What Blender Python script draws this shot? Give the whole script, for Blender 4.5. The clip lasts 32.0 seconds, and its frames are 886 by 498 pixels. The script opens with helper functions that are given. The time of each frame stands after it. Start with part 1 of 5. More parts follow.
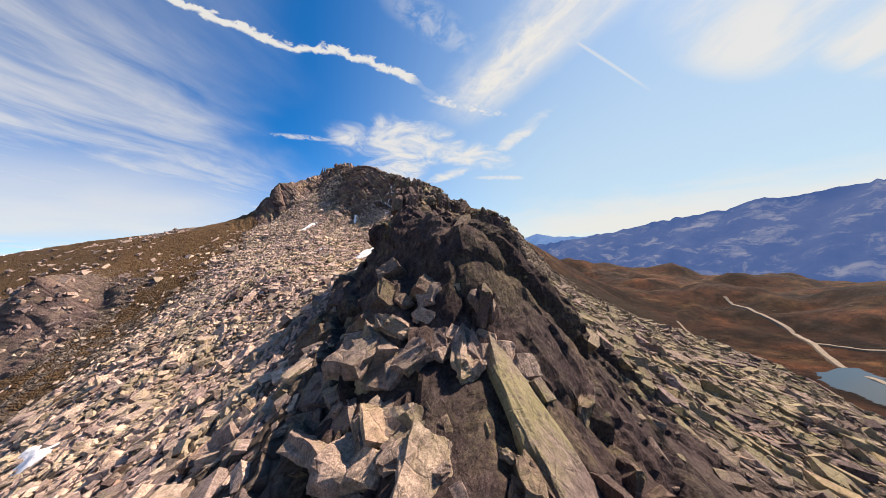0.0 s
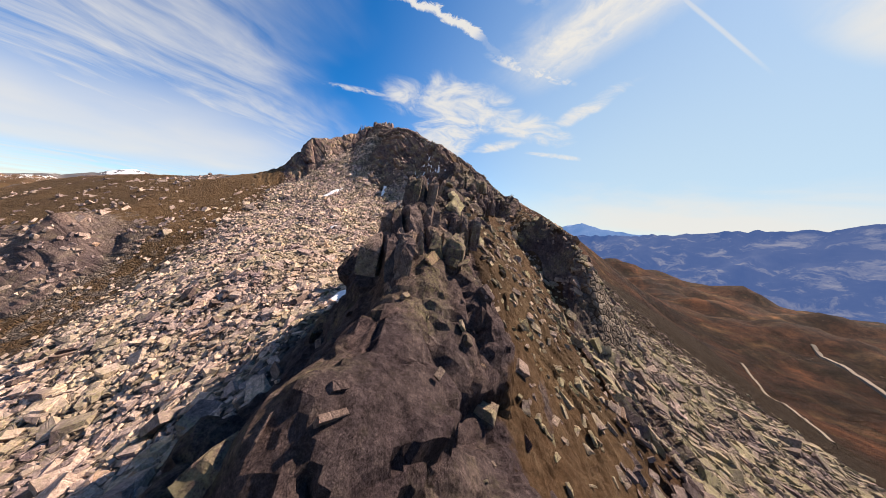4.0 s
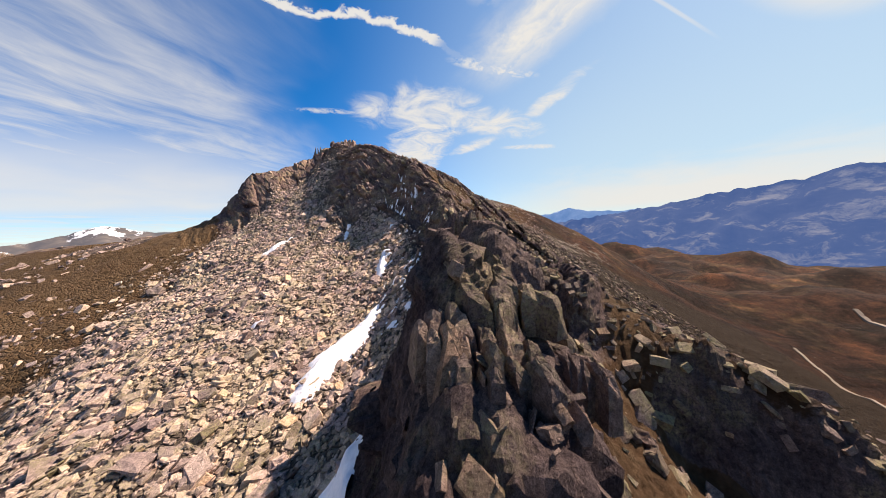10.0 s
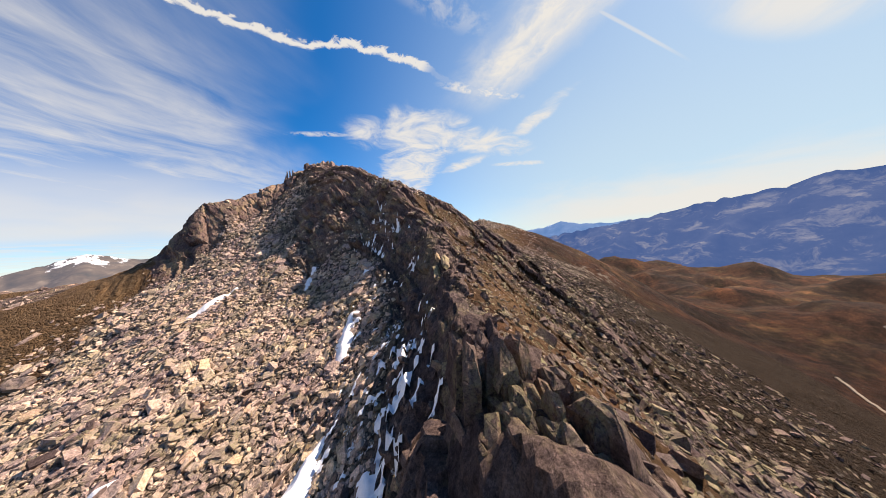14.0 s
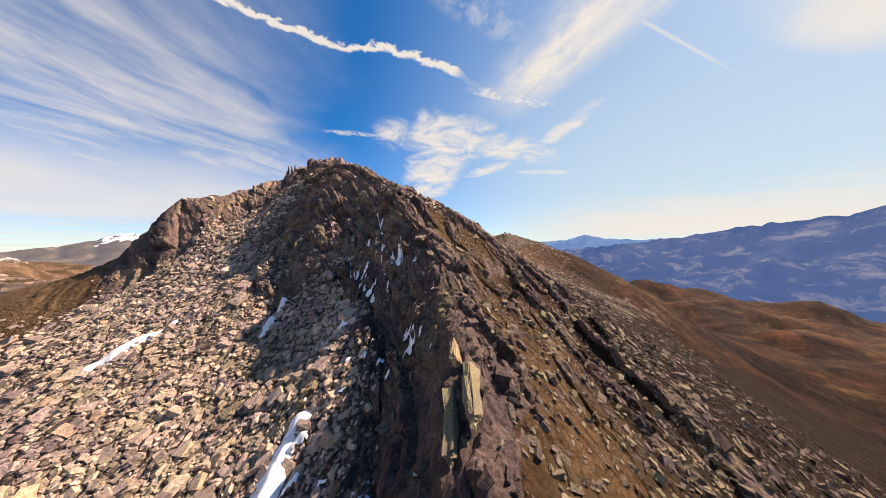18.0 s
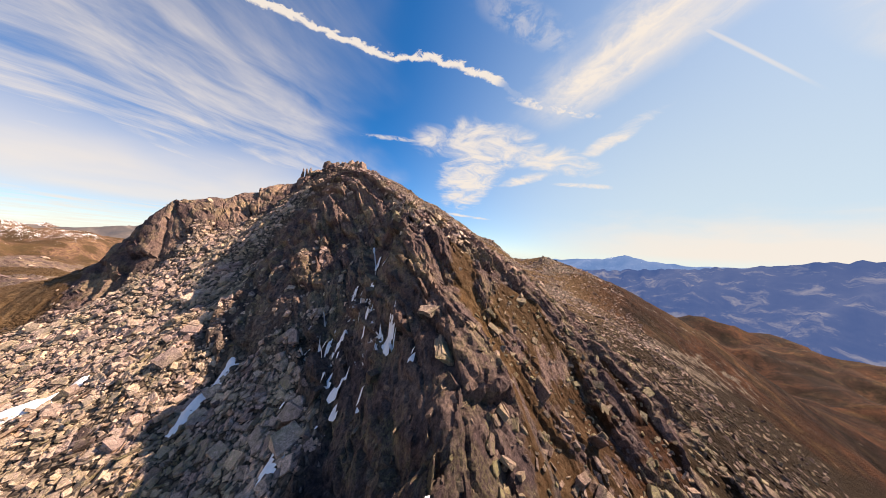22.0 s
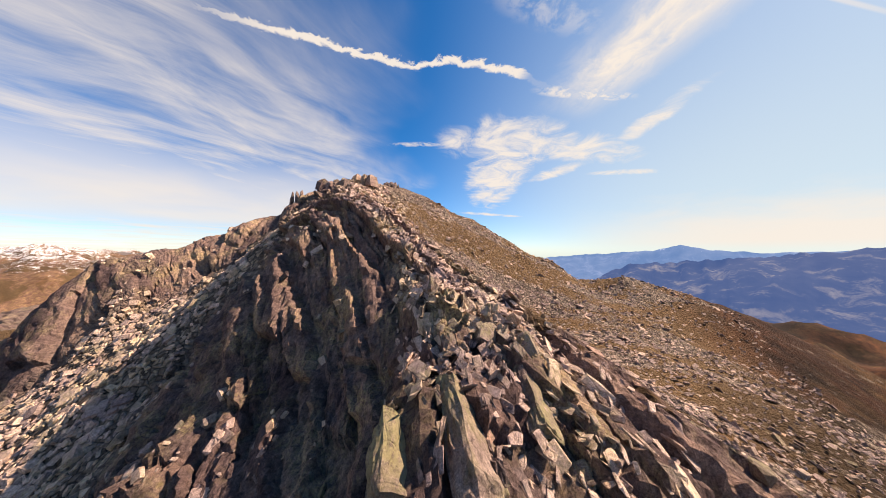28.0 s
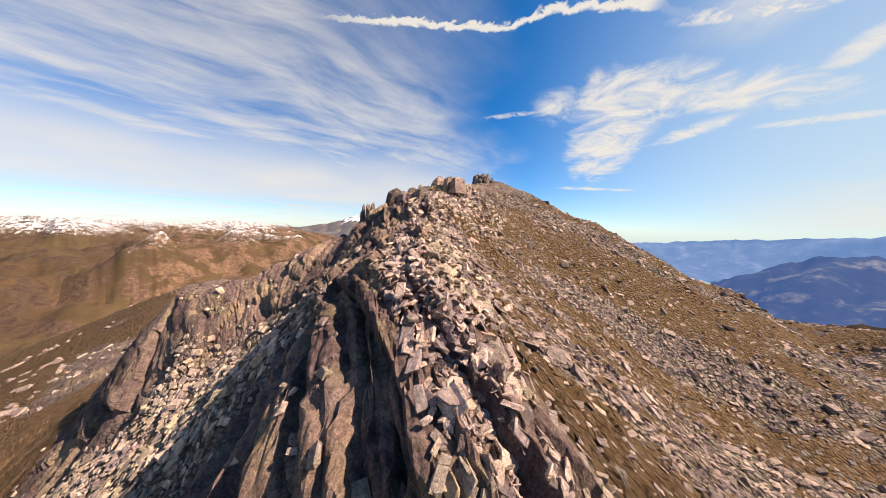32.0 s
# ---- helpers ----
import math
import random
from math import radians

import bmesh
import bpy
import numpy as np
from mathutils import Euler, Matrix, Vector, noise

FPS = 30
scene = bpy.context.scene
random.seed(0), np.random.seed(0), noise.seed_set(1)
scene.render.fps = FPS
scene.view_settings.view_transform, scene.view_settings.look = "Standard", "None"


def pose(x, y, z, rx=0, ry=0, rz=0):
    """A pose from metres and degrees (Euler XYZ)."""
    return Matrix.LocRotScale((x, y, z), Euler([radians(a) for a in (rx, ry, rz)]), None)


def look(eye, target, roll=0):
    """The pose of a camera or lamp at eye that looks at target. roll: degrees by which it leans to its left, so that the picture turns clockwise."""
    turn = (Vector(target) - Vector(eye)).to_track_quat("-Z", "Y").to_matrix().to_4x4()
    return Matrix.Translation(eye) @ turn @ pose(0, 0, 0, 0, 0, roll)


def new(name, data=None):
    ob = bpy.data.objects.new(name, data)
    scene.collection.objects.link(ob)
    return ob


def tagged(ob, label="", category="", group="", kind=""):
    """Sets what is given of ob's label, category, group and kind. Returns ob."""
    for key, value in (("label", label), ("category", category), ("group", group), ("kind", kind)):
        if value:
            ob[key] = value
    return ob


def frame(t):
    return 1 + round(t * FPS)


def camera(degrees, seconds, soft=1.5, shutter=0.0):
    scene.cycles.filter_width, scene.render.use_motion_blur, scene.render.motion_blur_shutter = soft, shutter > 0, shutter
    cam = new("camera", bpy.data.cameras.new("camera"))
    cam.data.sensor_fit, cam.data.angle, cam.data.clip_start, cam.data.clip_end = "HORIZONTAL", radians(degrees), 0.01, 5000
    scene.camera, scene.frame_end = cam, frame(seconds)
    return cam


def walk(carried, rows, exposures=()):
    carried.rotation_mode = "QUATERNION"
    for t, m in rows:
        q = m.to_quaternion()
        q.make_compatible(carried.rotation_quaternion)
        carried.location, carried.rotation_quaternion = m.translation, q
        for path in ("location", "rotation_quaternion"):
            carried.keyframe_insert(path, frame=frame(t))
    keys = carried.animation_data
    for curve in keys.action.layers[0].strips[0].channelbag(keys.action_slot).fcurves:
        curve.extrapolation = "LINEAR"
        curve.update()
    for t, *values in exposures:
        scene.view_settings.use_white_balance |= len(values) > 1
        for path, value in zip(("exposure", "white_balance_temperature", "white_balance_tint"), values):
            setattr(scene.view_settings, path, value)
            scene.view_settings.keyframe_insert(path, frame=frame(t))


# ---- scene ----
cam = camera(120.1, 32.0, 0.4)
METRES, EYE, TILT, LEAN, TURN = 200.0, 100.0, 0.0, 3.5, 0.0
ROWS = [
    (0.0, 0.0, 0.0, 0.0, 0.0, 0.0, -0.0),
    (0.5, 0.0024, 0.0124, 0.0056, 1.09, -0.82, -2.05),
    (1.0, 0.0044, 0.0252, 0.0114, 2.49, -1.92, -4.5),
    (1.5, 0.0059, 0.0381, 0.0175, 4.21, -3.52, -7.03),
    (2.0, 0.0068, 0.0512, 0.0237, 6.07, -5.28, -9.2),
    (2.5, 0.0064, 0.0647, 0.0295, 7.62, -6.83, -10.64),
    (4.5, -0.0069, 0.1235, 0.0508, 8.16, -6.99, -7.35),
    (5.0, -0.0122, 0.139, 0.0557, 6.75, -6.15, -4.07),
    (5.5, -0.0174, 0.1547, 0.0607, 5.0, -5.39, -0.24),
    (6.0, -0.0222, 0.1703, 0.0657, 3.16, -4.77, 3.61),
    (6.5, -0.0258, 0.1854, 0.0707, 1.73, -4.26, 6.62),
    (7.0, -0.0279, 0.2005, 0.0759, 1.17, -3.7, 7.83),
    (7.5, -0.0287, 0.2149, 0.0806, 1.59, -3.2, 7.04),
    (8.0, -0.0285, 0.2286, 0.0852, 2.61, -2.9, 4.9),
    (8.5, -0.028, 0.2422, 0.09, 3.69, -3.16, 2.72),
    (9.0, -0.0277, 0.2557, 0.0952, 4.56, -3.87, 1.2),
    (9.5, -0.0276, 0.2691, 0.1007, 5.1, -4.86, 0.46),
    (10.0, -0.0279, 0.2824, 0.1058, 5.46, -5.79, 0.13),
    (10.5, -0.0285, 0.2957, 0.1103, 5.69, -6.38, -0.02),
    (11.0, -0.0293, 0.3094, 0.1142, 5.72, -6.45, 0.02),
    (11.5, -0.0307, 0.3232, 0.1178, 5.39, -6.07, 0.29),
    (12.0, -0.0319, 0.3373, 0.121, 4.8, -5.21, 0.8),
    (12.5, -0.0329, 0.352, 0.125, 4.26, -4.14, 1.35),
    (13.0, -0.0336, 0.367, 0.1298, 3.95, -3.11, 1.85),
    (13.5, -0.034, 0.3821, 0.1349, 3.95, -2.45, 2.09),
    (14.0, -0.0339, 0.3972, 0.1402, 4.22, -2.13, 1.93),
    (14.5, -0.0338, 0.4117, 0.1455, 4.66, -2.06, 1.47),
    (16.5, -0.0468, 0.4786, 0.1606, 6.59, -1.72, -0.52),
    (17.0, -0.0472, 0.4922, 0.1654, 6.98, -1.3, -0.95),
    (17.5, -0.0475, 0.5058, 0.1702, 7.53, -1.17, -1.62),
    (18.0, -0.0481, 0.5193, 0.1751, 8.21, -1.36, -2.44),
    (18.5, -0.0486, 0.5324, 0.1799, 8.99, -1.45, -3.36),
    (19.0, -0.0496, 0.5457, 0.185, 9.84, -1.56, -4.25),
    (19.5, -0.0511, 0.559, 0.1904, 10.74, -1.89, -5.05),
    (20.0, -0.0532, 0.5722, 0.1955, 11.62, -2.09, -5.74),
    (20.5, -0.0556, 0.5853, 0.2002, 12.46, -1.96, -6.3),
    (21.0, -0.0586, 0.5985, 0.205, 13.2, -1.61, -6.69),
    (21.5, -0.062, 0.6117, 0.2096, 13.89, -1.06, -6.99),
    (22.0, -0.066, 0.6247, 0.2144, 14.56, -0.49, -7.31),
    (22.5, -0.0702, 0.6377, 0.2191, 15.25, 0.04, -7.64),
    (23.0, -0.0751, 0.6508, 0.2242, 15.94, 0.27, -7.93),
    (23.5, -0.0804, 0.6635, 0.2293, 16.5, 0.14, -7.89),
    (24.0, -0.0864, 0.6762, 0.234, 16.87, -0.18, -7.5),
    (24.5, -0.0928, 0.6889, 0.2387, 17.08, -0.67, -6.81),
    (26.5, -0.1163, 0.7446, 0.2588, 18.24, -2.17, -3.64),
    (27.0, -0.1242, 0.7596, 0.2632, 18.84, -1.63, -3.39),
    (27.5, -0.1321, 0.7746, 0.2683, 19.91, -1.16, -3.36),
    (28.0, -0.1401, 0.7898, 0.2742, 21.63, -0.8, -3.63),
    (28.5, -0.1484, 0.8047, 0.2808, 23.93, -0.62, -4.09),
    (29.0, -0.1568, 0.8189, 0.2883, 26.6, -0.6, -4.76),
    (29.5, -0.1656, 0.8327, 0.296, 29.58, -0.93, -5.74),
    (30.0, -0.1746, 0.8458, 0.3039, 32.82, -1.77, -6.95),
    (30.5, -0.1839, 0.8582, 0.3117, 36.17, -3.02, -7.88),
    (31.0, -0.1939, 0.8696, 0.3194, 38.95, -4.38, -7.76),
    (31.5, -0.2044, 0.8804, 0.3265, 40.62, -5.72, -6.35),
    (32.0, -0.2152, 0.8908, 0.333, 41.19, -7.07, -4.21),
]
walk(cam, [(t, pose(0, 0, EYE, TILT, LEAN, TURN) @ pose(METRES * x, METRES * y, METRES * z, 90 + pitch, roll, yaw)) for t, x, y, z, yaw, pitch, roll in ROWS], [(0.0, 0.98, 7050, 19), (14.0, 0.98, 7250, 20), (22.0, 1.03, 7850, 24), (28.0, 1.06, 7900, 24), (32.0, 1.0, 7400, 20)])

# ---- light ----
SUN_AZ, SUN_EL = 52.5, 46.0
world = bpy.data.worlds.new("sky")
scene.world = world
world.use_nodes = True
wt = world.node_tree
wt.nodes.clear()


def wmath(op, a, b=None, clamp=False):
    n = wt.nodes.new("ShaderNodeMath")
    n.operation, n.use_clamp = op, clamp
    for sock, v in zip(n.inputs, (a, b)):
        if v is None:
            continue
        if isinstance(v, (int, float)):
            sock.default_value = v
        else:
            wt.links.new(v, sock)
    return n.outputs[0]


sky = wt.nodes.new("ShaderNodeTexSky")
sky.sky_type, sky.sun_disc = "NISHITA", False
sky.sun_elevation, sky.sun_rotation = radians(SUN_EL), radians(SUN_AZ)
sky.altitude, sky.air_density, sky.dust_density, sky.ozone_density = 2400, 1.0, 1.6, 3.0
bg = wt.nodes.new("ShaderNodeBackground")
bg.inputs["Strength"].default_value = 0.0945
wout = wt.nodes.new("ShaderNodeOutputWorld")
wt.links.new(bg.outputs[0], wout.inputs[0])

# cirrus and condensation trails lie on a high flat layer: its plan is direction.xy / (direction.z + 0.12)
split = wt.nodes.new("ShaderNodeSeparateXYZ")
wt.links.new(wt.nodes.new("ShaderNodeTexCoord").outputs["Generated"], split.inputs[0])
DX, DY, DZ = split.outputs
lift = wmath("MAXIMUM", wmath("ADD", DZ, 0.12), 0.04)
QX, QY = wmath("DIVIDE", DX, lift), wmath("DIVIDE", DY, lift)


def wcombine(x, y, z=0.0):
    n = wt.nodes.new("ShaderNodeCombineXYZ")
    for sock, v in zip(n.inputs, (x, y, z)):
        if isinstance(v, (int, float)):
            sock.default_value = v
        else:
            wt.links.new(v, sock)
    return n.outputs[0]


def wnoise(x, y, scale, detail, rough=0.6, warp=0.0, z=0.0):
    n = wt.nodes.new("ShaderNodeTexNoise")
    wt.links.new(wcombine(x, y, z), n.inputs["Vector"])
    n.inputs["Scale"].default_value, n.inputs["Detail"].default_value = scale, detail
    n.inputs["Roughness"].default_value, n.inputs["Distortion"].default_value = rough, warp
    return n.outputs[0]


def wramp(v, *stops, mode="LINEAR"):
    n = wt.nodes.new("ShaderNodeValToRGB")
    n.color_ramp.interpolation = mode
    e = n.color_ramp.elements
    while len(e) < len(stops):
        e.new(0.5)
    for k, (p, c) in zip(e, stops):
        k.position, k.color = p, (c, c, c, 1)
    wt.links.new(v, n.inputs[0])
    return n.outputs[0]


def wturn(cx, sx):
    """Coordinates along (cx, sx) and across it."""
    s = wmath("ADD", wmath("MULTIPLY", QX, cx), wmath("MULTIPLY", QY, sx))
    n = wmath("SUBTRACT", wmath("MULTIPLY", QY, cx), wmath("MULTIPLY", QX, sx))
    return s, n


def wstep(v, a, b):
    n = wt.nodes.new("ShaderNodeMapRange")
    n.interpolation_type = "SMOOTHSTEP"
    wt.links.new(v, n.inputs[0])
    n.inputs[1].default_value, n.inputs[2].default_value = a, b
    return n.outputs[0]


def wellipse(cx, cy, rx, ry, c=1.0, sn=0.0):
    ax, ay = wmath("SUBTRACT", QX, cx), wmath("SUBTRACT", QY, cy)
    u = wmath("DIVIDE", wmath("ADD", wmath("MULTIPLY", ax, c), wmath("MULTIPLY", ay, sn)), rx)
    v = wmath("DIVIDE", wmath("SUBTRACT", wmath("MULTIPLY", ay, c), wmath("MULTIPLY", ax, sn)), ry)
    return wmath("MULTIPLY", wmath("SUBTRACT", 1.0, wmath("ADD", wmath("MULTIPLY", u, u), wmath("MULTIPLY", v, v))), 1.0)


fine = wnoise(QX, QY, 7.0, 9, 0.68, 0.5)
soft_noise = wnoise(QX, QY, 1.3, 3, 0.5, 0.2, 3.0)
# broad veil in the west, combed into long fibres
flow = wmath("ADD", QX, wmath("MULTIPLY", wmath("SUBTRACT", soft_noise, 0.5), 0.35))
comb = wnoise(wmath("MULTIPLY", flow, 1.5), wmath("MULTIPLY", QY, 0.6), 2.0, 8, 0.58, 0.5, 7.0)
comb2 = wnoise(wmath("ADD", wmath("MULTIPLY", flow, 2.4), wmath("MULTIPLY", QY, -0.7)), wmath("MULTIPLY", QY, 0.55), 2.2, 9, 0.64, 0.4, 1.0)
west = wmath("SUBTRACT", wmath("MULTIPLY", QX, -1.0), wmath("MULTIPLY", QY, 0.36))
cover = wstep(wmath("ADD", west, wmath("MULTIPLY", wmath("SUBTRACT", soft_noise, 0.5), 1.0)), 0.2, 1.05)
veil = wmath("MULTIPLY", cover, wmath("ADD", 0.12, wmath("ADD", wmath("MULTIPLY", wstep(comb, 0.3, 0.72), 0.46), wmath("MULTIPLY", wstep(comb2, 0.3, 0.74), 0.38))))
# low white sheet over the western horizon, with clear air under it
sheet_w = wmath("MULTIPLY", wmath("MULTIPLY", wstep(DZ, 0.03, 0.10), wmath("SUBTRACT", 1.0, wstep(DZ, 0.14, 0.36))), wstep(wmath("SUBTRACT", wmath("MULTIPLY", DX, -1.0), wmath("MULTIPLY", DY, 0.25)), 0.15, 0.6))
veil = wmath("MAXIMUM", veil, wmath("MULTIPLY", sheet_w, wmath("ADD", 0.62, wmath("MULTIPLY", soft_noise, 0.45))))
# broad band beside the sun
bs, bn = wturn(-0.52, 0.855)
bn = wmath("ADD", wmath("MULTIPLY", bn, -1.0), wmath("MULTIPLY", wmath("SUBTRACT", fine, 0.5), 0.12))
fibre = wnoise(wmath("MULTIPLY", bs, 0.8), wmath("MULTIPLY", bn, 4.0), 3.0, 8, 0.66, 0.5, 5.0)
band = wmath("MULTIPLY", wmath("MULTIPLY", wstep(bn, 0.66, 0.93), wmath("SUBTRACT", 1.0, wstep(bn, 0.96, 1.16))), wmath("SUBTRACT", 1.0, wstep(bs, 0.95, 1.4)))
band = wmath("MULTIPLY", band, wmath("ADD", 0.38, wmath("ADD", wmath("MULTIPLY", wstep(fibre, 0.3, 0.7), 0.5), wmath("MULTIPLY", wstep(fine, 0.35, 0.65), 0.3))))
# torn cloud over the summit, with two tails
blob = wmath("MAXIMUM", wellipse(-0.22, 1.84, 0.46, 0.3, 0.93, 0.37), wellipse(0.2, 2.02, 0.50, 0.2, 0.85, 0.53))
blob = wmath("MAXIMUM", blob, wellipse(-0.45, 2.5, 0.95, 0.27, -0.3, 0.95))
blob = wmath("MAXIMUM", blob, wmath("MULTIPLY", wellipse(0.54, 1.86, 0.34, 0.07, 0.36, -0.93), 0.6))
blob = wmath("MAXIMUM", blob, wmath("MULTIPLY", wellipse(0.1, 2.42, 0.26, 0.1, 0.8, -0.6), 0.8))
blob = wmath("MAXIMUM", blob, wmath("MULTIPLY", wellipse(-0.75, 3.7, 0.5, 0.08, 0.85, 0.5), 0.9))
blob = wmath("MAXIMUM", blob, wmath("MULTIPLY", wellipse(0.66, 2.55, 0.28, 0.06, 0.99, 0.1), 0.85))
torn = wnoise(QX, QY, 4.2, 9, 0.66, 0.7, 9.0)
puff = wstep(wmath("ADD", wmath("MULTIPLY", blob, 0.6), wmath("MULTIPLY", wmath("SUBTRACT", torn, 0.5), 2.6)), -0.22, 0.82)
puff = wmath("MULTIPLY", puff, wstep(blob, -0.7, 0.2))
# feathers off the trail's end and small streaks
wisp = wmath("MAXIMUM", wellipse(0.19, 1.45, 0.27, 0.055, 0.92, 0.39), wmath("MULTIPLY", wellipse(-0.85, 1.62, 0.26, 0.035, 0.93, 0.36), 0.5))
wisp = wmath("MAXIMUM", wisp, wmath("MULTIPLY", wellipse(0.02, 0.96, 0.22, 0.07, 0.8, 0.6), 0.25))
wisp = wmath("MULTIPLY", wstep(wisp, -0.2, 0.8), wstep(wnoise(QX, QY, 11.0, 6, 0.65, 0.4), 0.4, 0.62))
# bright patch above the sun
glare = wmath("MULTIPLY", wstep(wmath("MAXIMUM", wellipse(1.25, 1.02, 0.5, 0.2, 0.93, 0.37), wellipse(1.75, 1.0, 0.6, 0.16, 0.95, 0.3)), -0.3, 0.9), wmath("ADD", 0.25, wmath("MULTIPLY", wstep(comb, 0.35, 0.6), 0.8)))
# old trail: lumpy, bent by the wind
ts, tn = wturn(0.817, 0.577)
bend = wramp(wmath("DIVIDE", wmath("ADD", ts, 0.8), 2.1), (0.061, 0.13), (0.22, 0.415), (0.34, 0.63), (0.44, 0.72), (0.523, 0.34), (0.60, 0.30), (0.667, 0.29), (0.76, 0.45), (0.952, 0.125), mode="EASE")
lump = wnoise(QX, QY, 15.0, 7, 0.66, 0.6, 2.0)
off = wmath("SUBTRACT", wmath("SUBTRACT", tn, 1.0), wmath("MULTIPLY", bend, 0.2))
off = wmath("ADD", off, wmath("MULTIPLY", wmath("SUBTRACT", lump, 0.5), 0.11))
width = wmath("ADD", 0.004, wmath("MULTIPLY", lump, 0.042))
trail = wmath("SUBTRACT", 1.0, wstep(wmath("DIVIDE", wmath("ABSOLUTE", off), width), 0.35, 1.15))
trail = wmath("MULTIPLY", trail, wmath("MULTIPLY", wstep(ts, -0.85, -0.35), wmath("SUBTRACT", 1.0, wmath("MULTIPLY", wstep(ts, 0.6, 0.68), 0.86))))
trail = wmath("MULTIPLY", trail, wmath("SUBTRACT", 1.0, wstep(ts, 1.05, 1.3)))
# fresh thin trail
us, un = wturn(0.884, 0.467)
thin = wmath("SUBTRACT", 1.0, wstep(wmath("ABSOLUTE", wmath("SUBTRACT", wmath("ADD", un, wmath("MULTIPLY", wmath("SUBTRACT", soft_noise, 0.5), 0.012)), 0.656)), 0.002, 0.011))
thin = wmath("MULTIPLY", thin, wmath("MULTIPLY", wstep(us, 0.98, 1.05), wmath("SUBTRACT", 1.0, wstep(us, 1.35, 1.75))))
# bank of bright cloud low in the east
bank_n = wnoise(wmath("MULTIPLY", DX, 3.0), wmath("MULTIPLY", DZ, 9.0), 2.4, 7, 0.6, 0.3)
bank = wmath("MULTIPLY", wmath("MULTIPLY", wstep(DZ, 0.0, 0.035), wmath("SUBTRACT", 1.0, wstep(wmath("ADD", DZ, wmath("MULTIPLY", wmath("SUBTRACT", bank_n, 0.5), 0.12)), 0.05, 0.17))), wstep(wmath("ADD", DX, wmath("MULTIPLY", DY, 0.2)), 0.2, 0.7))
# thin bright haze round the sun
haze_e = wmath("MULTIPLY", wstep(wmath("ADD", wmath("MULTIPLY", DX, 0.79), wmath("MULTIPLY", DY, 0.61)), 0.1, 0.95), wmath("SUBTRACT", 0.9, wmath("MULTIPLY", wstep(DZ, 0.1, 0.75), 0.35)))
cloud = wmath("MULTIPLY", veil, 0.9)
for layer, weight in ((band, 1.0), (puff, 0.95), (wisp, 0.9), (glare, 0.8), (trail, 0.95), (thin, 0.5), (bank, 0.88)):
    cloud = wmath("MAXIMUM", cloud, wmath("MULTIPLY", layer, weight))
cloud = wmath("MINIMUM", cloud, 0.97)

deep = wt.nodes.new("ShaderNodeHueSaturation")
deep.inputs["Saturation"].default_value, deep.inputs["Value"].default_value = 1.28, 0.93
tinted = wt.nodes.new("ShaderNodeMix")
tinted.data_type, tinted.blend_type = "RGBA", "MULTIPLY"
tinted.inputs[0].default_value, tinted.inputs[7].default_value = 1.0, (0.83, 0.985, 1.09, 1)
wt.links.new(sky.outputs[0], tinted.inputs[6])
wt.links.new(tinted.outputs[2], deep.inputs["Color"])
cover_mix = wt.nodes.new("ShaderNodeMix")
cover_mix.data_type = "RGBA"
wt.links.new(cloud, cover_mix.inputs[0])
haze_mix = wt.nodes.new("ShaderNodeMix")
haze_mix.data_type = "RGBA"
wt.links.new(wmath("MULTIPLY", haze_e, 0.95), haze_mix.inputs[0])
wt.links.new(deep.outputs[0], haze_mix.inputs[6])
haze_mix.inputs[7].default_value = (3.0, 4.1, 4.45, 1)
wt.links.new(haze_mix.outputs[2], cover_mix.inputs[6])
cover_mix.inputs[7].default_value = (4.2, 4.5, 4.35, 1)
wt.links.new(cover_mix.outputs[2], bg.inputs[0])

sun = new("sun", bpy.data.lights.new("sun", "SUN"))
sun.data.energy, sun.data.angle, sun.data.color = 5.0, radians(0.5), (1.0, 0.90, 0.76)
ray = Vector((math.sin(radians(SUN_AZ)) * math.cos(radians(SUN_EL)), math.cos(radians(SUN_AZ)) * math.cos(radians(SUN_EL)), math.sin(radians(SUN_EL))))
sun.matrix_world = look(ray * 200, (0, 0, 0))


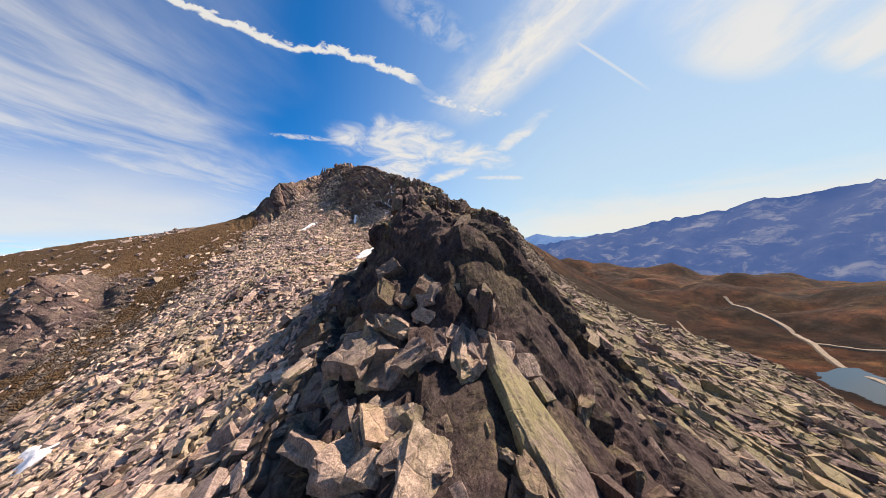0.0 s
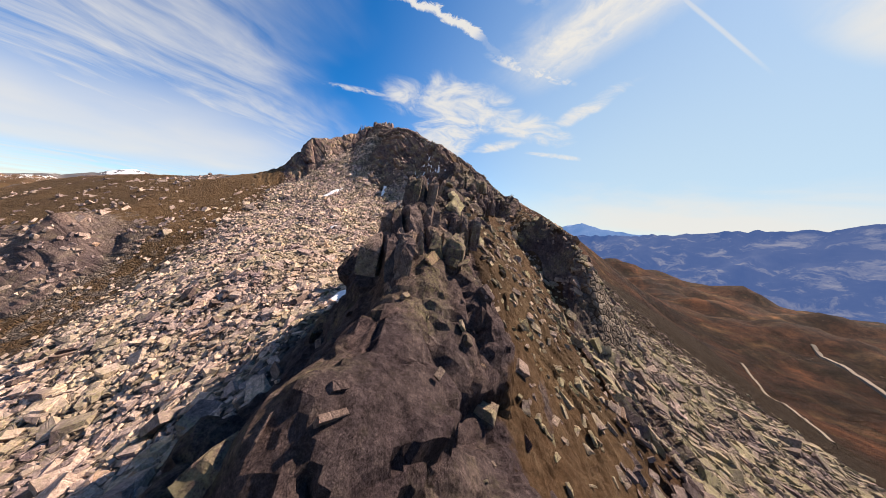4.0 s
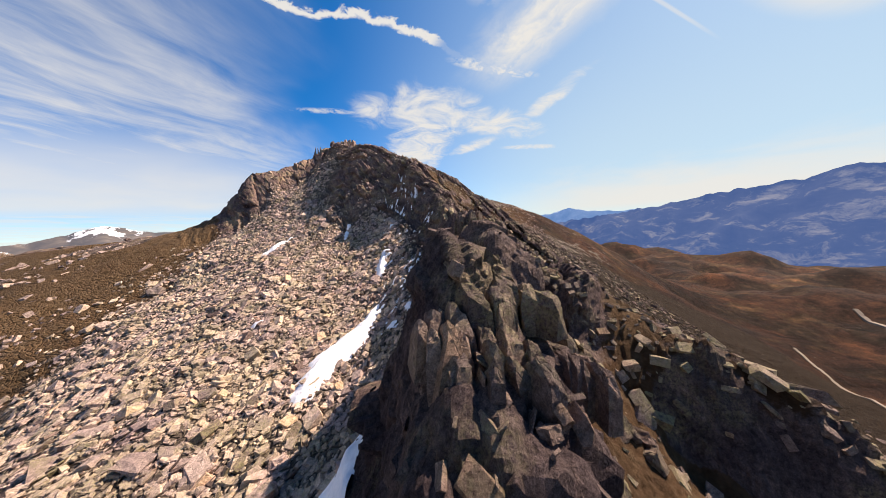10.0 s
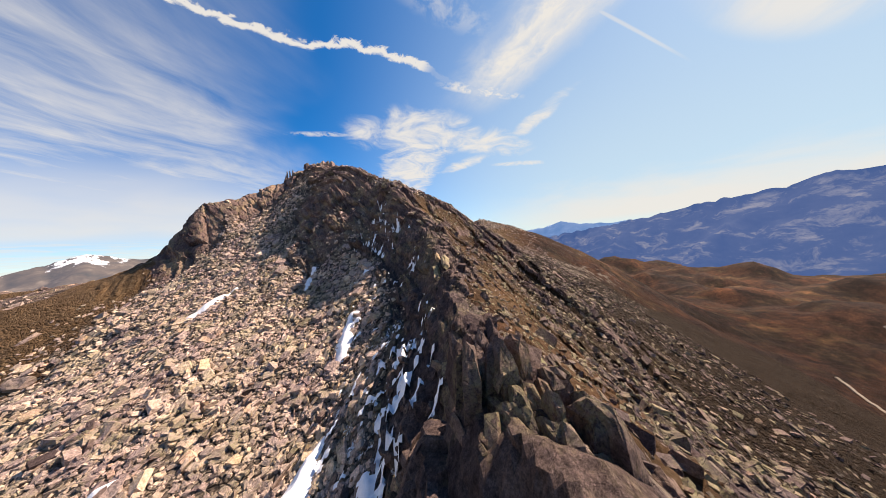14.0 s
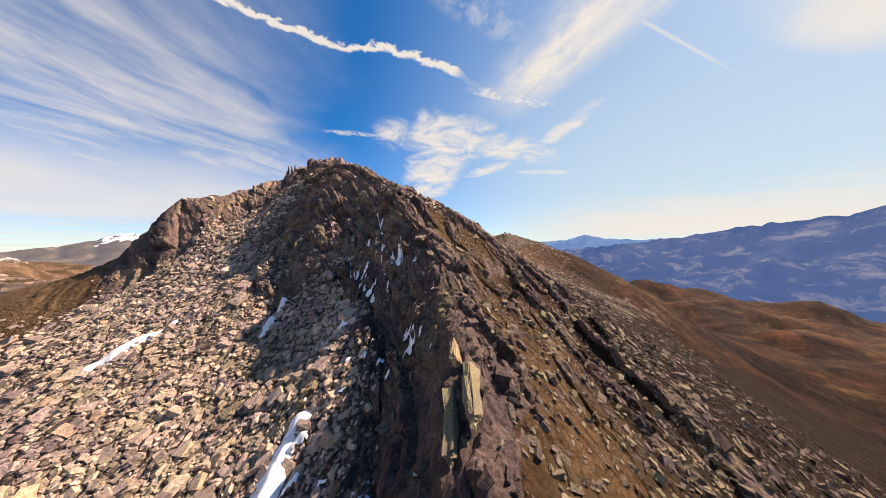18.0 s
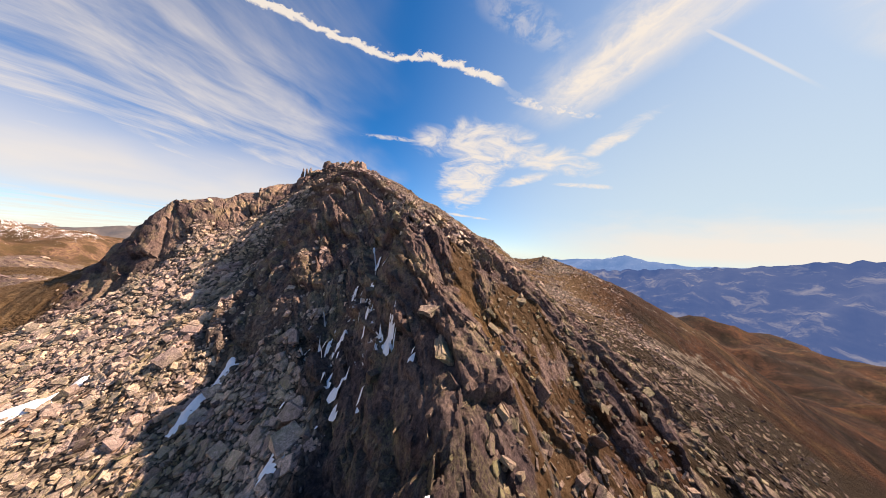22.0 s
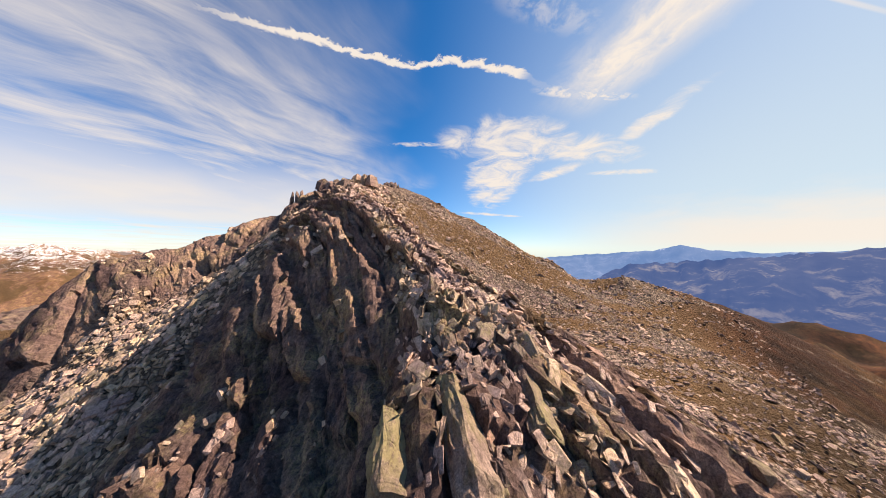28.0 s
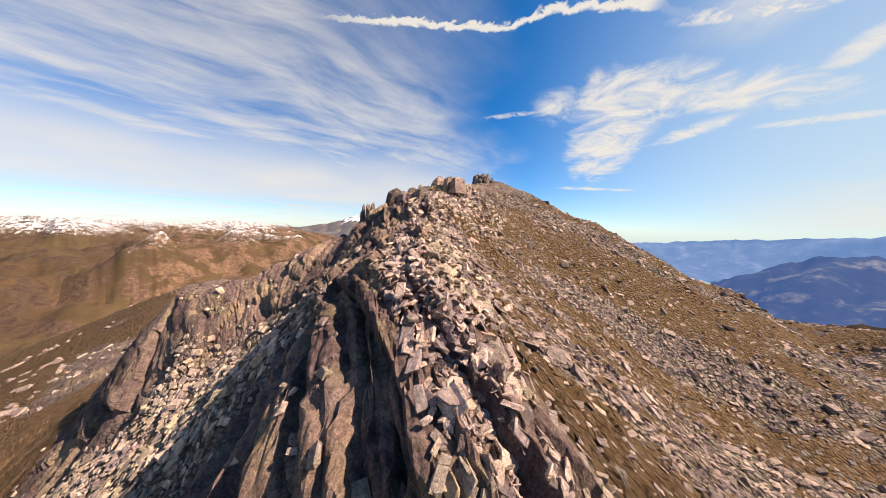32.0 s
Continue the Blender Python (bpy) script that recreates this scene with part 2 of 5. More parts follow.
# ---- materials ----
class Mat:
    """A small builder for node materials."""

    def __init__(self, name, rough=0.9):
        self.m = bpy.data.materials.new(name)
        self.m.use_nodes = True
        self.t = self.m.node_tree
        self.b = self.t.nodes["Principled BSDF"]
        self.b.inputs["Roughness"].default_value = rough
        self.b.inputs["Specular IOR Level"].default_value = 0.08

    def put(self, sock, v):
        if isinstance(v, (int, float)):
            sock.default_value = v
        elif isinstance(v, tuple):
            sock.default_value = (*v, 1) if len(v) == 3 and len(sock.default_value) == 4 else v
        else:
            self.t.links.new(v, sock)

    def coord(self, scale=(1, 1, 1), turn=(0, 0, 0), own=False):
        c = self.t.nodes.new("ShaderNodeNewGeometry").outputs["Position"] if not own else self.t.nodes.new("ShaderNodeTexCoord").outputs["Object"]
        n = self.t.nodes.new("ShaderNodeMapping")
        n.inputs["Scale"].default_value, n.inputs["Rotation"].default_value = scale, [radians(a) for a in turn]
        self.t.links.new(c, n.inputs["Vector"])
        return n.outputs[0]

    def noise(self, at, scale, detail=4, rough=0.55, warp=0.0):
        n = self.t.nodes.new("ShaderNodeTexNoise")
        self.t.links.new(at, n.inputs["Vector"])
        n.inputs["Scale"].default_value, n.inputs["Detail"].default_value = scale, detail
        n.inputs["Roughness"].default_value, n.inputs["Distortion"].default_value = rough, warp
        return n.outputs[0]

    def cells(self, at, scale, feature="F1", out=0):
        n = self.t.nodes.new("ShaderNodeTexVoronoi")
        n.feature = feature
        self.t.links.new(at, n.inputs["Vector"])
        n.inputs["Scale"].default_value = scale
        return n.outputs[out]

    def ramp(self, v, *stops):
        n = self.t.nodes.new("ShaderNodeValToRGB")
        e = n.color_ramp.elements
        while len(e) < len(stops):
            e.new(0.5)
        for k, (p, c) in zip(e, stops):
            k.position, k.color = p, (*c, 1) if isinstance(c, tuple) else (c, c, c, 1)
        self.t.links.new(v, n.inputs[0])
        return n.outputs[0]

    def mix(self, f, a, b, mode="MIX"):
        n = self.t.nodes.new("ShaderNodeMix")
        n.data_type, n.blend_type = "RGBA", mode
        self.put(n.inputs[0], f)
        self.put(n.inputs[6], a)
        self.put(n.inputs[7], b)
        return n.outputs[2]

    def math(self, op, a, b=0.0, clamp=False):
        n = self.t.nodes.new("ShaderNodeMath")
        n.operation, n.use_clamp = op, clamp
        self.put(n.inputs[0], a)
        self.put(n.inputs[1], b)
        return n.outputs[0]

    def attr(self, name):
        n = self.t.nodes.new("ShaderNodeAttribute")
        n.attribute_name = name
        return n.outputs["Fac"]

    def per_object(self):
        return self.t.nodes.new("ShaderNodeObjectInfo").outputs["Random"]

    def per_island(self):
        return self.t.nodes.new("ShaderNodeNewGeometry").outputs["Random Per Island"]

    def bump(self, h, strength=0.6, dist=0.1, after=None):
        n = self.t.nodes.new("ShaderNodeBump")
        n.inputs["Strength"].default_value, n.inputs["Distance"].default_value = strength, dist
        self.t.links.new(h, n.inputs["Height"])
        if after is not None:
            self.t.links.new(after, n.inputs["Normal"])
        self.t.links.new(n.outputs[0], self.b.inputs["Normal"])
        return n.outputs[0]

    def done(self, colour, rough=None):
        self.put(self.b.inputs["Base Color"], colour)
        if rough is not None:
            self.put(self.b.inputs["Roughness"], rough)
        return self.m


def rock_colour(k, at, vary=None, tone=1.0, lichen_part=0.5, tint=(1.0, 0.95, 0.95), spread=0.47):
    """Gneiss: brownish and violet greys, dark streaks, yellow-green lichen."""
    broad = k.noise(at, 0.12, 4, 0.6)
    c = k.ramp(broad, (0.3, (0.15, 0.118, 0.120)), (0.52, (0.245, 0.198, 0.180)), (0.75, (0.345, 0.286, 0.240)))
    grain = k.noise(at, 2.3, 7, 0.76)
    c = k.mix(1.0, c, k.ramp(grain, (0.3, 0.35), (0.5, 0.95), (0.7, 1.5)), "MULTIPLY")
    if vary is not None:
        c = k.mix(1.0, c, k.ramp(vary, (0.0, (0.5, 0.48, 0.5)), (0.4, (0.92, 0.9, 0.88)), (0.75, (1.2, 1.15, 1.05)), (0.95, (1.5, 1.42, 1.25)), (1.0, (1.35, 1.12, 0.85))), "MULTIPLY")
    c = k.mix(1.0, c, k.ramp(k.noise(at, 9.0, 4, 0.7), (0.3, 0.6), (0.5, 1.0), (0.7, 1.3)), "MULTIPLY")
    c = k.mix(1.0, c, k.ramp(k.noise(at, 24.0, 3, 0.7), (0.34, 0.62), (0.5, 1.0), (0.66, 1.35)), "MULTIPLY")
    c = k.mix(1.0, c, tuple(tone * v for v in tint), "MULTIPLY")
    lichen = k.math("MULTIPLY", k.ramp(k.noise(at, 0.2, 5, 0.65), (spread, 0.0), (spread + 0.15, 1.0)), k.ramp(k.noise(at, 4.5, 5, 0.7), (spread - 0.09, 0.0), (spread + 0.11, 1.0)))
    c = k.mix(k.math("MULTIPLY", lichen, lichen_part), c, (0.33, 0.30, 0.14))
    return c, grain


def make_rock(name, island=False, thing=False, tone=1.0, lichen=0.5, tint=(1.0, 0.95, 0.95), spread=0.47):
    k = Mat(name, 0.88)
    at = k.coord()
    vary = k.per_island() if island else k.per_object() if thing else None
    c, grain = rock_colour(k, at, vary, tone, lichen, tint, spread)
    crack = k.cells(k.coord((1.0, 1.0, 0.45), (20, 35, 30)), 0.9, "DISTANCE_TO_EDGE")
    h = k.math("ADD", k.math("MULTIPLY", grain, 0.7), k.math("MULTIPLY", k.ramp(crack, (0.0, 0.0), (0.035, 1.0)), 0.12))
    k.bump(h, 1.0, 0.35)
    return k.done(c)


def make_ground():
    k = Mat("mountain_ground", 0.92)
    at = k.coord()
    rock, grain = rock_colour(k, at, None, 0.40, 0.3, (1.03, 0.935, 0.975), 0.48)
    streak = k.noise(k.coord((1.5, 0.8, 0.7), (0, -32, 4)), 1.7, 8, 0.75, 0.3)
    rock = k.mix(1.0, rock, k.ramp(streak, (0.34, (0.62, 0.6, 0.62)), (0.5, (1.0, 1.0, 1.0)), (0.66, (1.3, 1.25, 1.18))), "MULTIPLY")
    rock = k.mix(1.0, rock, k.ramp(k.attr("tone"), (0.25, (0.68, 0.66, 0.7)), (0.5, (1.0, 1.0, 1.0)), (0.75, (1.36, 1.3, 1.2))), "MULTIPLY")
    # rock is darker low on the ridge, paler higher up and on the western hillside
    rock = k.mix(1.0, rock, k.ramp(k.math("ADD", k.attr("pale"), k.math("MULTIPLY", k.math("SUBTRACT", k.noise(at, 0.09, 5, 0.65), 0.5), 0.7)), (0.1, (0.78, 0.78, 0.8)), (0.45, (1.0, 1.0, 1.0)), (0.9, (1.5, 1.43, 1.38)), (1.0, (1.8, 1.7, 1.58))), "MULTIPLY")
    # fine scree between the boulders, darkened overall and at its gaps to paint shade
    stones = k.cells(at, 1.1, "F1", 1)
    edge = k.cells(at, 1.1, "DISTANCE_TO_EDGE")
    small = k.cells(at, 3.1, "F1", 1)
    bw = k.t.nodes.new("ShaderNodeRGBToBW")
    k.t.links.new(stones, bw.inputs[0])
    bw2 = k.t.nodes.new("ShaderNodeRGBToBW")
    k.t.links.new(small, bw2.inputs[0])
    scree = k.ramp(bw.outputs[0], (0.1, (0.09, 0.07, 0.056)), (0.5, (0.18, 0.14, 0.11)), (0.9, (0.33, 0.265, 0.205)))
    scree = k.mix(1.0, scree, k.ramp(bw2.outputs[0], (0.0, 0.6), (1.0, 1.3)), "MULTIPLY")
    scree = k.mix(1.0, scree, k.ramp(edge, (0.0, 0.35), (0.12, 1.0)), "MULTIPLY")
    # autumn turf: olive, ochre and rust
    t1 = k.noise(at, 0.035, 5, 0.6)
    t2 = k.noise(at, 0.9, 5, 0.7)
    turf = k.ramp(t1, (0.3, (0.07, 0.032, 0.018)), (0.43, (0.112, 0.054, 0.027)), (0.52, (0.06, 0.032, 0.018)), (0.6, (0.075, 0.05, 0.024)), (0.72, (0.15, 0.085, 0.044)))
    t3 = k.noise(at, 0.012, 7, 0.68, 0.4)
    turf = k.mix(1.0, turf, k.ramp(k.noise(at, 0.07, 7, 0.72, 0.3), (0.36, (0.42, 0.42, 0.5)), (0.52, (1.0, 0.98, 0.95)), (0.66, (1.55, 1.4, 1.2))), "MULTIPLY")
    turf = k.mix(1.0, turf, k.ramp(t3, (0.38, (0.22, 0.22, 0.3)), (0.5, (0.7, 0.66, 0.7)), (0.62, (1.45, 1.3, 1.15))), "MULTIPLY")
    turf = k.mix(1.0, turf, k.ramp(t2, (0.3, 0.5), (0.55, 1.0), (0.75, 1.55)), "MULTIPLY")
    turf = k.mix(1.0, turf, (0.8, 0.76, 0.8), "MULTIPLY")
    # darker turf below the eastern crags, with the slope's shade painted in
    shaded_turf = k.ramp(k.math("ADD", k.attr("shaded_turf"), k.math("MULTIPLY", k.math("SUBTRACT", k.noise(at, 0.03, 7, 0.7), 0.5), 1.4)), (0.35, 0.0), (0.6, 1.0))
    turf = k.mix(shaded_turf, turf, k.ramp(t2, (0.3, (0.012, 0.008, 0.005)), (0.5, (0.028, 0.017, 0.010)), (0.72, (0.052, 0.034, 0.019))))
    turf = k.mix(1.0, turf, k.ramp(k.noise(at, 3.2, 4, 0.7), (0.32, 0.38), (0.5, 0.84), (0.68, 1.35)), "MULTIPLY")
    c = k.mix(k.attr("scree"), rock, scree)
    g = k.math("ADD", k.attr("turf"), k.math("MULTIPLY", k.math("SUBTRACT", k.noise(at, 0.22, 6, 0.7), 0.5), 1.6))
    g = k.ramp(g, (0.42, 0.0), (0.56, 1.0))
    turf = k.mix(k.attr("dry"), turf, k.ramp(t2, (0.3, (0.075, 0.042, 0.018)), (0.5, (0.145, 0.090, 0.046)), (0.72, (0.235, 0.163, 0.095))))
    wild = k.math("MULTIPLY", k.attr("wild"), k.ramp(k.noise(at, 0.016, 8, 0.7, 0.5), (0.47, 0.0), (0.56, 1.0)))
    turf = k.mix(k.math("MULTIPLY", k.attr("wild"), k.ramp(k.noise(at, 0.006, 6, 0.6), (0.5, 0.0), (0.66, 0.7))), turf, (0.055, 0.05, 0.02))
    turf = k.mix(k.math("MULTIPLY", k.attr("wild"), 0.55), turf, k.ramp(t2, (0.3, (0.08, 0.05, 0.026)), (0.7, (0.15, 0.105, 0.06))))
    turf = k.mix(wild, turf, k.mix(1.0, rock, (0.85, 0.72, 0.58), "MULTIPLY"))
    c = k.mix(g, c, turf)
    # stones that stick out of the turf
    peb = k.math("MULTIPLY", k.ramp(k.noise(at, 0.55, 3, 0.6), (0.62, 0.0), (0.66, 1.0)), k.attr("stones"))
    c = k.mix(peb, c, k.ramp(t2, (0.3, (0.13, 0.11, 0.1)), (0.7, (0.24, 0.21, 0.18))))
    snow = k.ramp(k.math("ADD", k.attr("snow"), k.math("MULTIPLY", k.math("SUBTRACT", k.math("ADD", k.math("MULTIPLY", k.noise(at, 0.75, 5, 0.7), 0.5), k.math("MULTIPLY", k.noise(at, 0.07, 6, 0.75), 0.5)), 0.5), 2.2)), (0.6, 0.0), (0.64, 1.0))
    c = k.mix(snow, c, (0.8, 0.81, 0.84))
    h = k.math("ADD", k.math("MULTIPLY", grain, 0.5), k.math("MULTIPLY", t2, 0.5))
    h = k.math("ADD", h, k.math("MULTIPLY", streak, 0.8))
    h = k.math("ADD", h, k.math("MULTIPLY", k.ramp(edge, (0.0, 0.0), (0.2, 1.0)), k.attr("scree")))
    k.bump(h, 1.0, 0.4)
    return k.done(c)


# two tones of crest gneiss; the darker one holds some painted shade
ROCK_THING = make_rock("gneiss_block", thing=True, tone=0.6, lichen=0.5, tint=(1.03, 0.945, 0.94))
ROCK_LIGHTER = make_rock("lighter_crest_gneiss", thing=True, tone=1.1, lichen=0.6)
ROCK_CREST = make_rock("crest_rubble", island=True, tone=0.62, lichen=0.5, tint=(1.03, 0.94, 0.95))
ROCK_PALE = make_rock("lichened_bed", thing=True, tone=1.0, lichen=0.62, spread=0.40)
ROCK_PLATE = make_rock("rock_plates", island=True, tone=1.95, lichen=0.5, spread=0.44)
ROCK_SCREE = make_rock("slope_scree", island=True, tone=1.32, lichen=0.2)
ROCK_TOWER = make_rock("crag_gneiss", thing=True, tone=0.85, lichen=0.3, tint=(1.03, 0.96, 1.0))
ROCK_FIN = make_rock("fin_gneiss", thing=True, tone=0.62, lichen=0.4, tint=(1.03, 0.945, 0.96))
ROCK_BIG = make_rock("scree_block", thing=True, tone=1.5, lichen=0.3)
ROCK_FIELD = make_rock("gneiss_rubble", island=True, tone=1.85, lichen=0.5, tint=(1.0, 0.948, 0.925), spread=0.44)
ROCK_EAST = make_rock("eastern_rubble", island=True, tone=0.86, lichen=0.55, spread=0.42)
GROUND = make_ground()


def make_snow():
    k = Mat("old_snow", 0.6)
    n = k.noise(k.coord(), 1.5, 6, 0.6)
    k.b.inputs["Subsurface Weight"].default_value = 0.0
    k.bump(n, 0.5, 0.25)
    return k.done(k.ramp(n, (0.3, (0.72, 0.74, 0.78)), (0.6, (0.86, 0.86, 0.87))))


def make_water():
    k = Mat("lake_water", 0.06)
    k.b.inputs["Specular IOR Level"].default_value = 0.5
    n = k.noise(k.coord(), 0.8, 4, 0.6)
    k.bump(n, 0.06, 0.1)
    return k.done((0.02, 0.035, 0.05))


def make_gravel():
    k = Mat("pale_gravel", 0.95)
    n = k.noise(k.coord(), 0.6, 6, 0.7)
    return k.done(k.ramp(n, (0.3, (0.17, 0.135, 0.10)), (0.7, (0.30, 0.25, 0.195))))


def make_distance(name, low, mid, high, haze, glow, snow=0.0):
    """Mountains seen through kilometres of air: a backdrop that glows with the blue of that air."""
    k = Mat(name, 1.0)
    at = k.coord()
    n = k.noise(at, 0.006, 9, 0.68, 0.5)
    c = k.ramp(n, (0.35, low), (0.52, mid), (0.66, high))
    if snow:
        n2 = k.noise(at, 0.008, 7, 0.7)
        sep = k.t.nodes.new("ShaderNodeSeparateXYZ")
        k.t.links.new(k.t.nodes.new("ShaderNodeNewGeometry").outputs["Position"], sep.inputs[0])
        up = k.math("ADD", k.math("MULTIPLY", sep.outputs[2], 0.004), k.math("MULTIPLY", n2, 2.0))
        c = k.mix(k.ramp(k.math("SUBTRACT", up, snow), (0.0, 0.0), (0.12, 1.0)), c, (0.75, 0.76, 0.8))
    # the haze is painted: an even emission laid over the slopes' own colour
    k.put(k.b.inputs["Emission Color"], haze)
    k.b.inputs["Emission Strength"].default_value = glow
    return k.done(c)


SNOW, WATER, GRAVEL = make_snow(), make_water(), make_gravel()


# ---- noise for the relief ----
def hashed(ix, iy, seed):
    n = (ix.astype(np.int64) * 374761393 + iy.astype(np.int64) * 668265263 + seed * 974634777) & 0xFFFFFFFF
    n = ((n ^ (n >> 13)) * 1274126177) & 0xFFFFFFFF
    n = ((n ^ (n >> 16)) * 2246822519) & 0xFFFFFFFF
    return ((n ^ (n >> 15)) & 0xFFFFFF) / float(0x1000000)


def smooth(x, y, seed):
    """Value noise, -1 to 1."""
    ix, iy = np.floor(x), np.floor(y)
    u, v = x - ix, y - iy
    u, v = u * u * (3 - 2 * u), v * v * (3 - 2 * v)
    a, b, c, d = hashed(ix, iy, seed), hashed(ix + 1, iy, seed), hashed(ix, iy + 1, seed), hashed(ix + 1, iy + 1, seed)
    return 2 * ((a * (1 - u) + b * u) * (1 - v) + (c * (1 - u) + d * u) * v) - 1


def fbm(x, y, seed, octaves=4, gain=0.5):
    total, amp = 0.0, 1.0
    for o in range(octaves):
        total = total + amp * smooth(x * 2.03 ** o + 17 * o, y * 2.03 ** o - 9 * o, seed + o)
        amp *= gain
    return total


def blocks(x, y, seed, tilt=0.5):
    """Broken blocks: every cell is a plane of its own height and tilt, with steps between."""
    ix, iy = np.floor(x), np.floor(y)
    best, z = np.full(x.shape, 9.0), np.zeros(x.shape)
    for dx in (-1, 0, 1):
        for dy in (-1, 0, 1):
            cx, cy = ix + dx, iy + dy
            px, py = cx + hashed(cx, cy, seed), cy + hashed(cx, cy, seed + 1)
            d = (x - px) ** 2 + (y - py) ** 2
            near = d < best
            plane = hashed(cx, cy, seed + 2) + tilt * ((x - px) * (2 * hashed(cx, cy, seed + 3) - 1) + (y - py) * (2 * hashed(cx, cy, seed + 4) - 1))
            z, best = np.where(near, plane, z), np.where(near, d, best)
    return z - 0.5


def hashed3(ix, iy, iz, seed):
    return hashed(ix + 57 * iz, iy - 131 * iz, seed)


def blocks3(a, b, c, seed, tilt=0.5):
    """The same in space: jointed blocks, each standing out or back by its own amount. Also the gap to the next joint and a tone for the block."""
    ia, ib, ic = np.floor(a), np.floor(b), np.floor(c)
    best, second, out, tone = np.full(a.shape, 99.0), np.full(a.shape, 99.0), np.zeros(a.shape), np.zeros(a.shape)
    for da in (-1, 0, 1):
        for db in (-1, 0, 1):
            for dc in (-1, 0, 1):
                ca, cb, cc = ia + da, ib + db, ic + dc
                r0, r1, r2, r3 = (hashed3(ca, cb, cc, seed + k) for k in range(4))
                pa, pb, pc = a - ca - 0.15 - 0.7 * r0, b - cb - 0.15 - 0.7 * r1, c - cc - 0.15 - 0.7 * r2
                d = np.maximum(np.maximum(np.abs(pa), np.abs(pb)), np.abs(pc)) + 0.25 * (np.abs(pa) + np.abs(pb) + np.abs(pc))
                near = d < best
                h = r3 - 0.5 + tilt * (pa * (2 * r1 - 1) + pc * (2 * r0 - 1))
                second = np.where(near, best, np.minimum(second, d))
                out, tone, best = np.where(near, h, out), np.where(near, r2, tone), np.where(near, d, best)
    return out, second - best, tone


def ramp01(v, a, b):
    t = np.clip((v - a) / (b - a), 0, 1)
    return t * t * (3 - 2 * t)


# ---- the plan: lines of the mountain, x, y, z ----
CREST = [(2, -70, 82), (1, -20, 90), (0.5, 5, 94.5), (0.5, 13.5, 96.6), (1.2, 17.2, 102.6), (-1.2, 22, 103.4), (-4, 27, 105.2), (-4.2, 32, 105), (-4.4, 37, 107.4), (-5.6, 42, 110), (-6, 46.5, 113), (-5.8, 52, 112.3), (-5.2, 58, 114.2), (-5.4, 66, 115.6), (-5.9, 72, 117.4), (-6.3, 76, 122), (-4.6, 79.5, 114.8), (-1.5, 83, 120.5), (-3.2, 86.2, 121.2), (-4.1, 88, 122), (-4.6, 93, 122.7), (-6.5, 104, 121.6), (-9.6, 124, 125.4), (-10.4, 130, 127.4), (-17, 150, 136), (-24, 158, 145.5), (-29, 168, 151), (-37, 181, 156), (-45, 186, 161.5), (-58, 192, 166.5), (-70, 207, 170), (-83, 218, 177), (-82, 227, 178.6), (-80, 237, 181), (-88, 255, 185), (-98, 272, 190)]
SUMMIT_EDGE = [(-98, 270, 191), (-78, 270, 182), (-57, 280, 172), (-38, 286, 160), (-20, 292, 152), (13, 310, 145), (62, 340, 130), (110, 365, 106), (150, 388, 86), (230, 430, 40)]
SUMMIT_BACK = [(-120, 330, 150), (-60, 340, 130), (20, 375, 105), (90, 415, 75), (160, 440, 50)]
LEFT_FOOT = [(-5, -20, 84), (-7, 10, 92.5), (-11, 24, 93.5), (-16, 40, 95), (-19.6, 55, 95.6), (-17, 77, 98.8), (-22, 92, 101), (-26, 110, 104), (-29, 127, 111), (-31, 150, 125), (-34, 162, 135.6), (-52, 165, 135), (-58, 170, 137.5), (-68, 177, 141), (-81, 180, 143.7), (-88, 190, 150), (-92, 202, 159)]
HEAD_RIM = [(-37, 176, 151), (-42, 179, 154), (-47, 181, 156.5), (-52, 182, 158.5), (-58, 186, 161)]
TALUS = [(-20, -20, 78), (-37, 40, 84.4), (-48, 36, 82), (-43, 68, 96.8), (-48, 64, 95), (-50, 105, 102), (-62, 108, 103), (-39, 135, 113), (-51, 152, 120.6), (-60, 153, 123.4), (-56, 161, 129), (-72, 144, 118.7), (-69, 134, 114.3), (-73, 175, 136), (-85, 172, 134)]
TALUS_OUTER = [(-60, -10, 62), (-103, 61, 67), (-90, 75, 82), (-68, 81, 94.2), (-94, 100, 94.5), (-119, 100, 94.6), (-127, 95, 86.7), (-101, 128, 106), (-118, 159, 121.6), (-100, 160, 124)]
SPUR = [(-96, 214, 170), (-98, 203, 163), (-105, 196, 160), (-109, 188, 156.5), (-113.2, 181.8, 154.6), (-116.5, 177, 146.5), (-119, 172, 138), (-127, 165, 128), (-142, 167, 126.6), (-200, 190, 122), (-300, 225, 121), (-450, 290, 118)]
SPUR_FOOT = [(-92, 178, 139), (-103, 172, 133), (-112, 166, 126), (-100, 187, 148), (-97, 194, 153), (-116, 186, 151), (-112, 196, 155), (-90, 190, 148)]
GULLY = [(-36, 166, 140), (-42, 171, 143), (-45, 165, 135), (-36, 174, 147)]
SPUR_BACK = [(-115, 215, 150), (-130, 195, 130), (-160, 200, 110), (-220, 240, 90), (-300, 300, 70), (-140, 260, 140), (-160, 320, 120)]
LEFT_VALLEY = [(-90, -60, 40), (-120, 30, 52), (-150, 60, 62), (-170, 95, 85), (-220, 110, 92), (-300, 140, 95), (-300, 40, 60), (-450, 180, 95), (-200, -60, 20), (-400, -60, 30)]
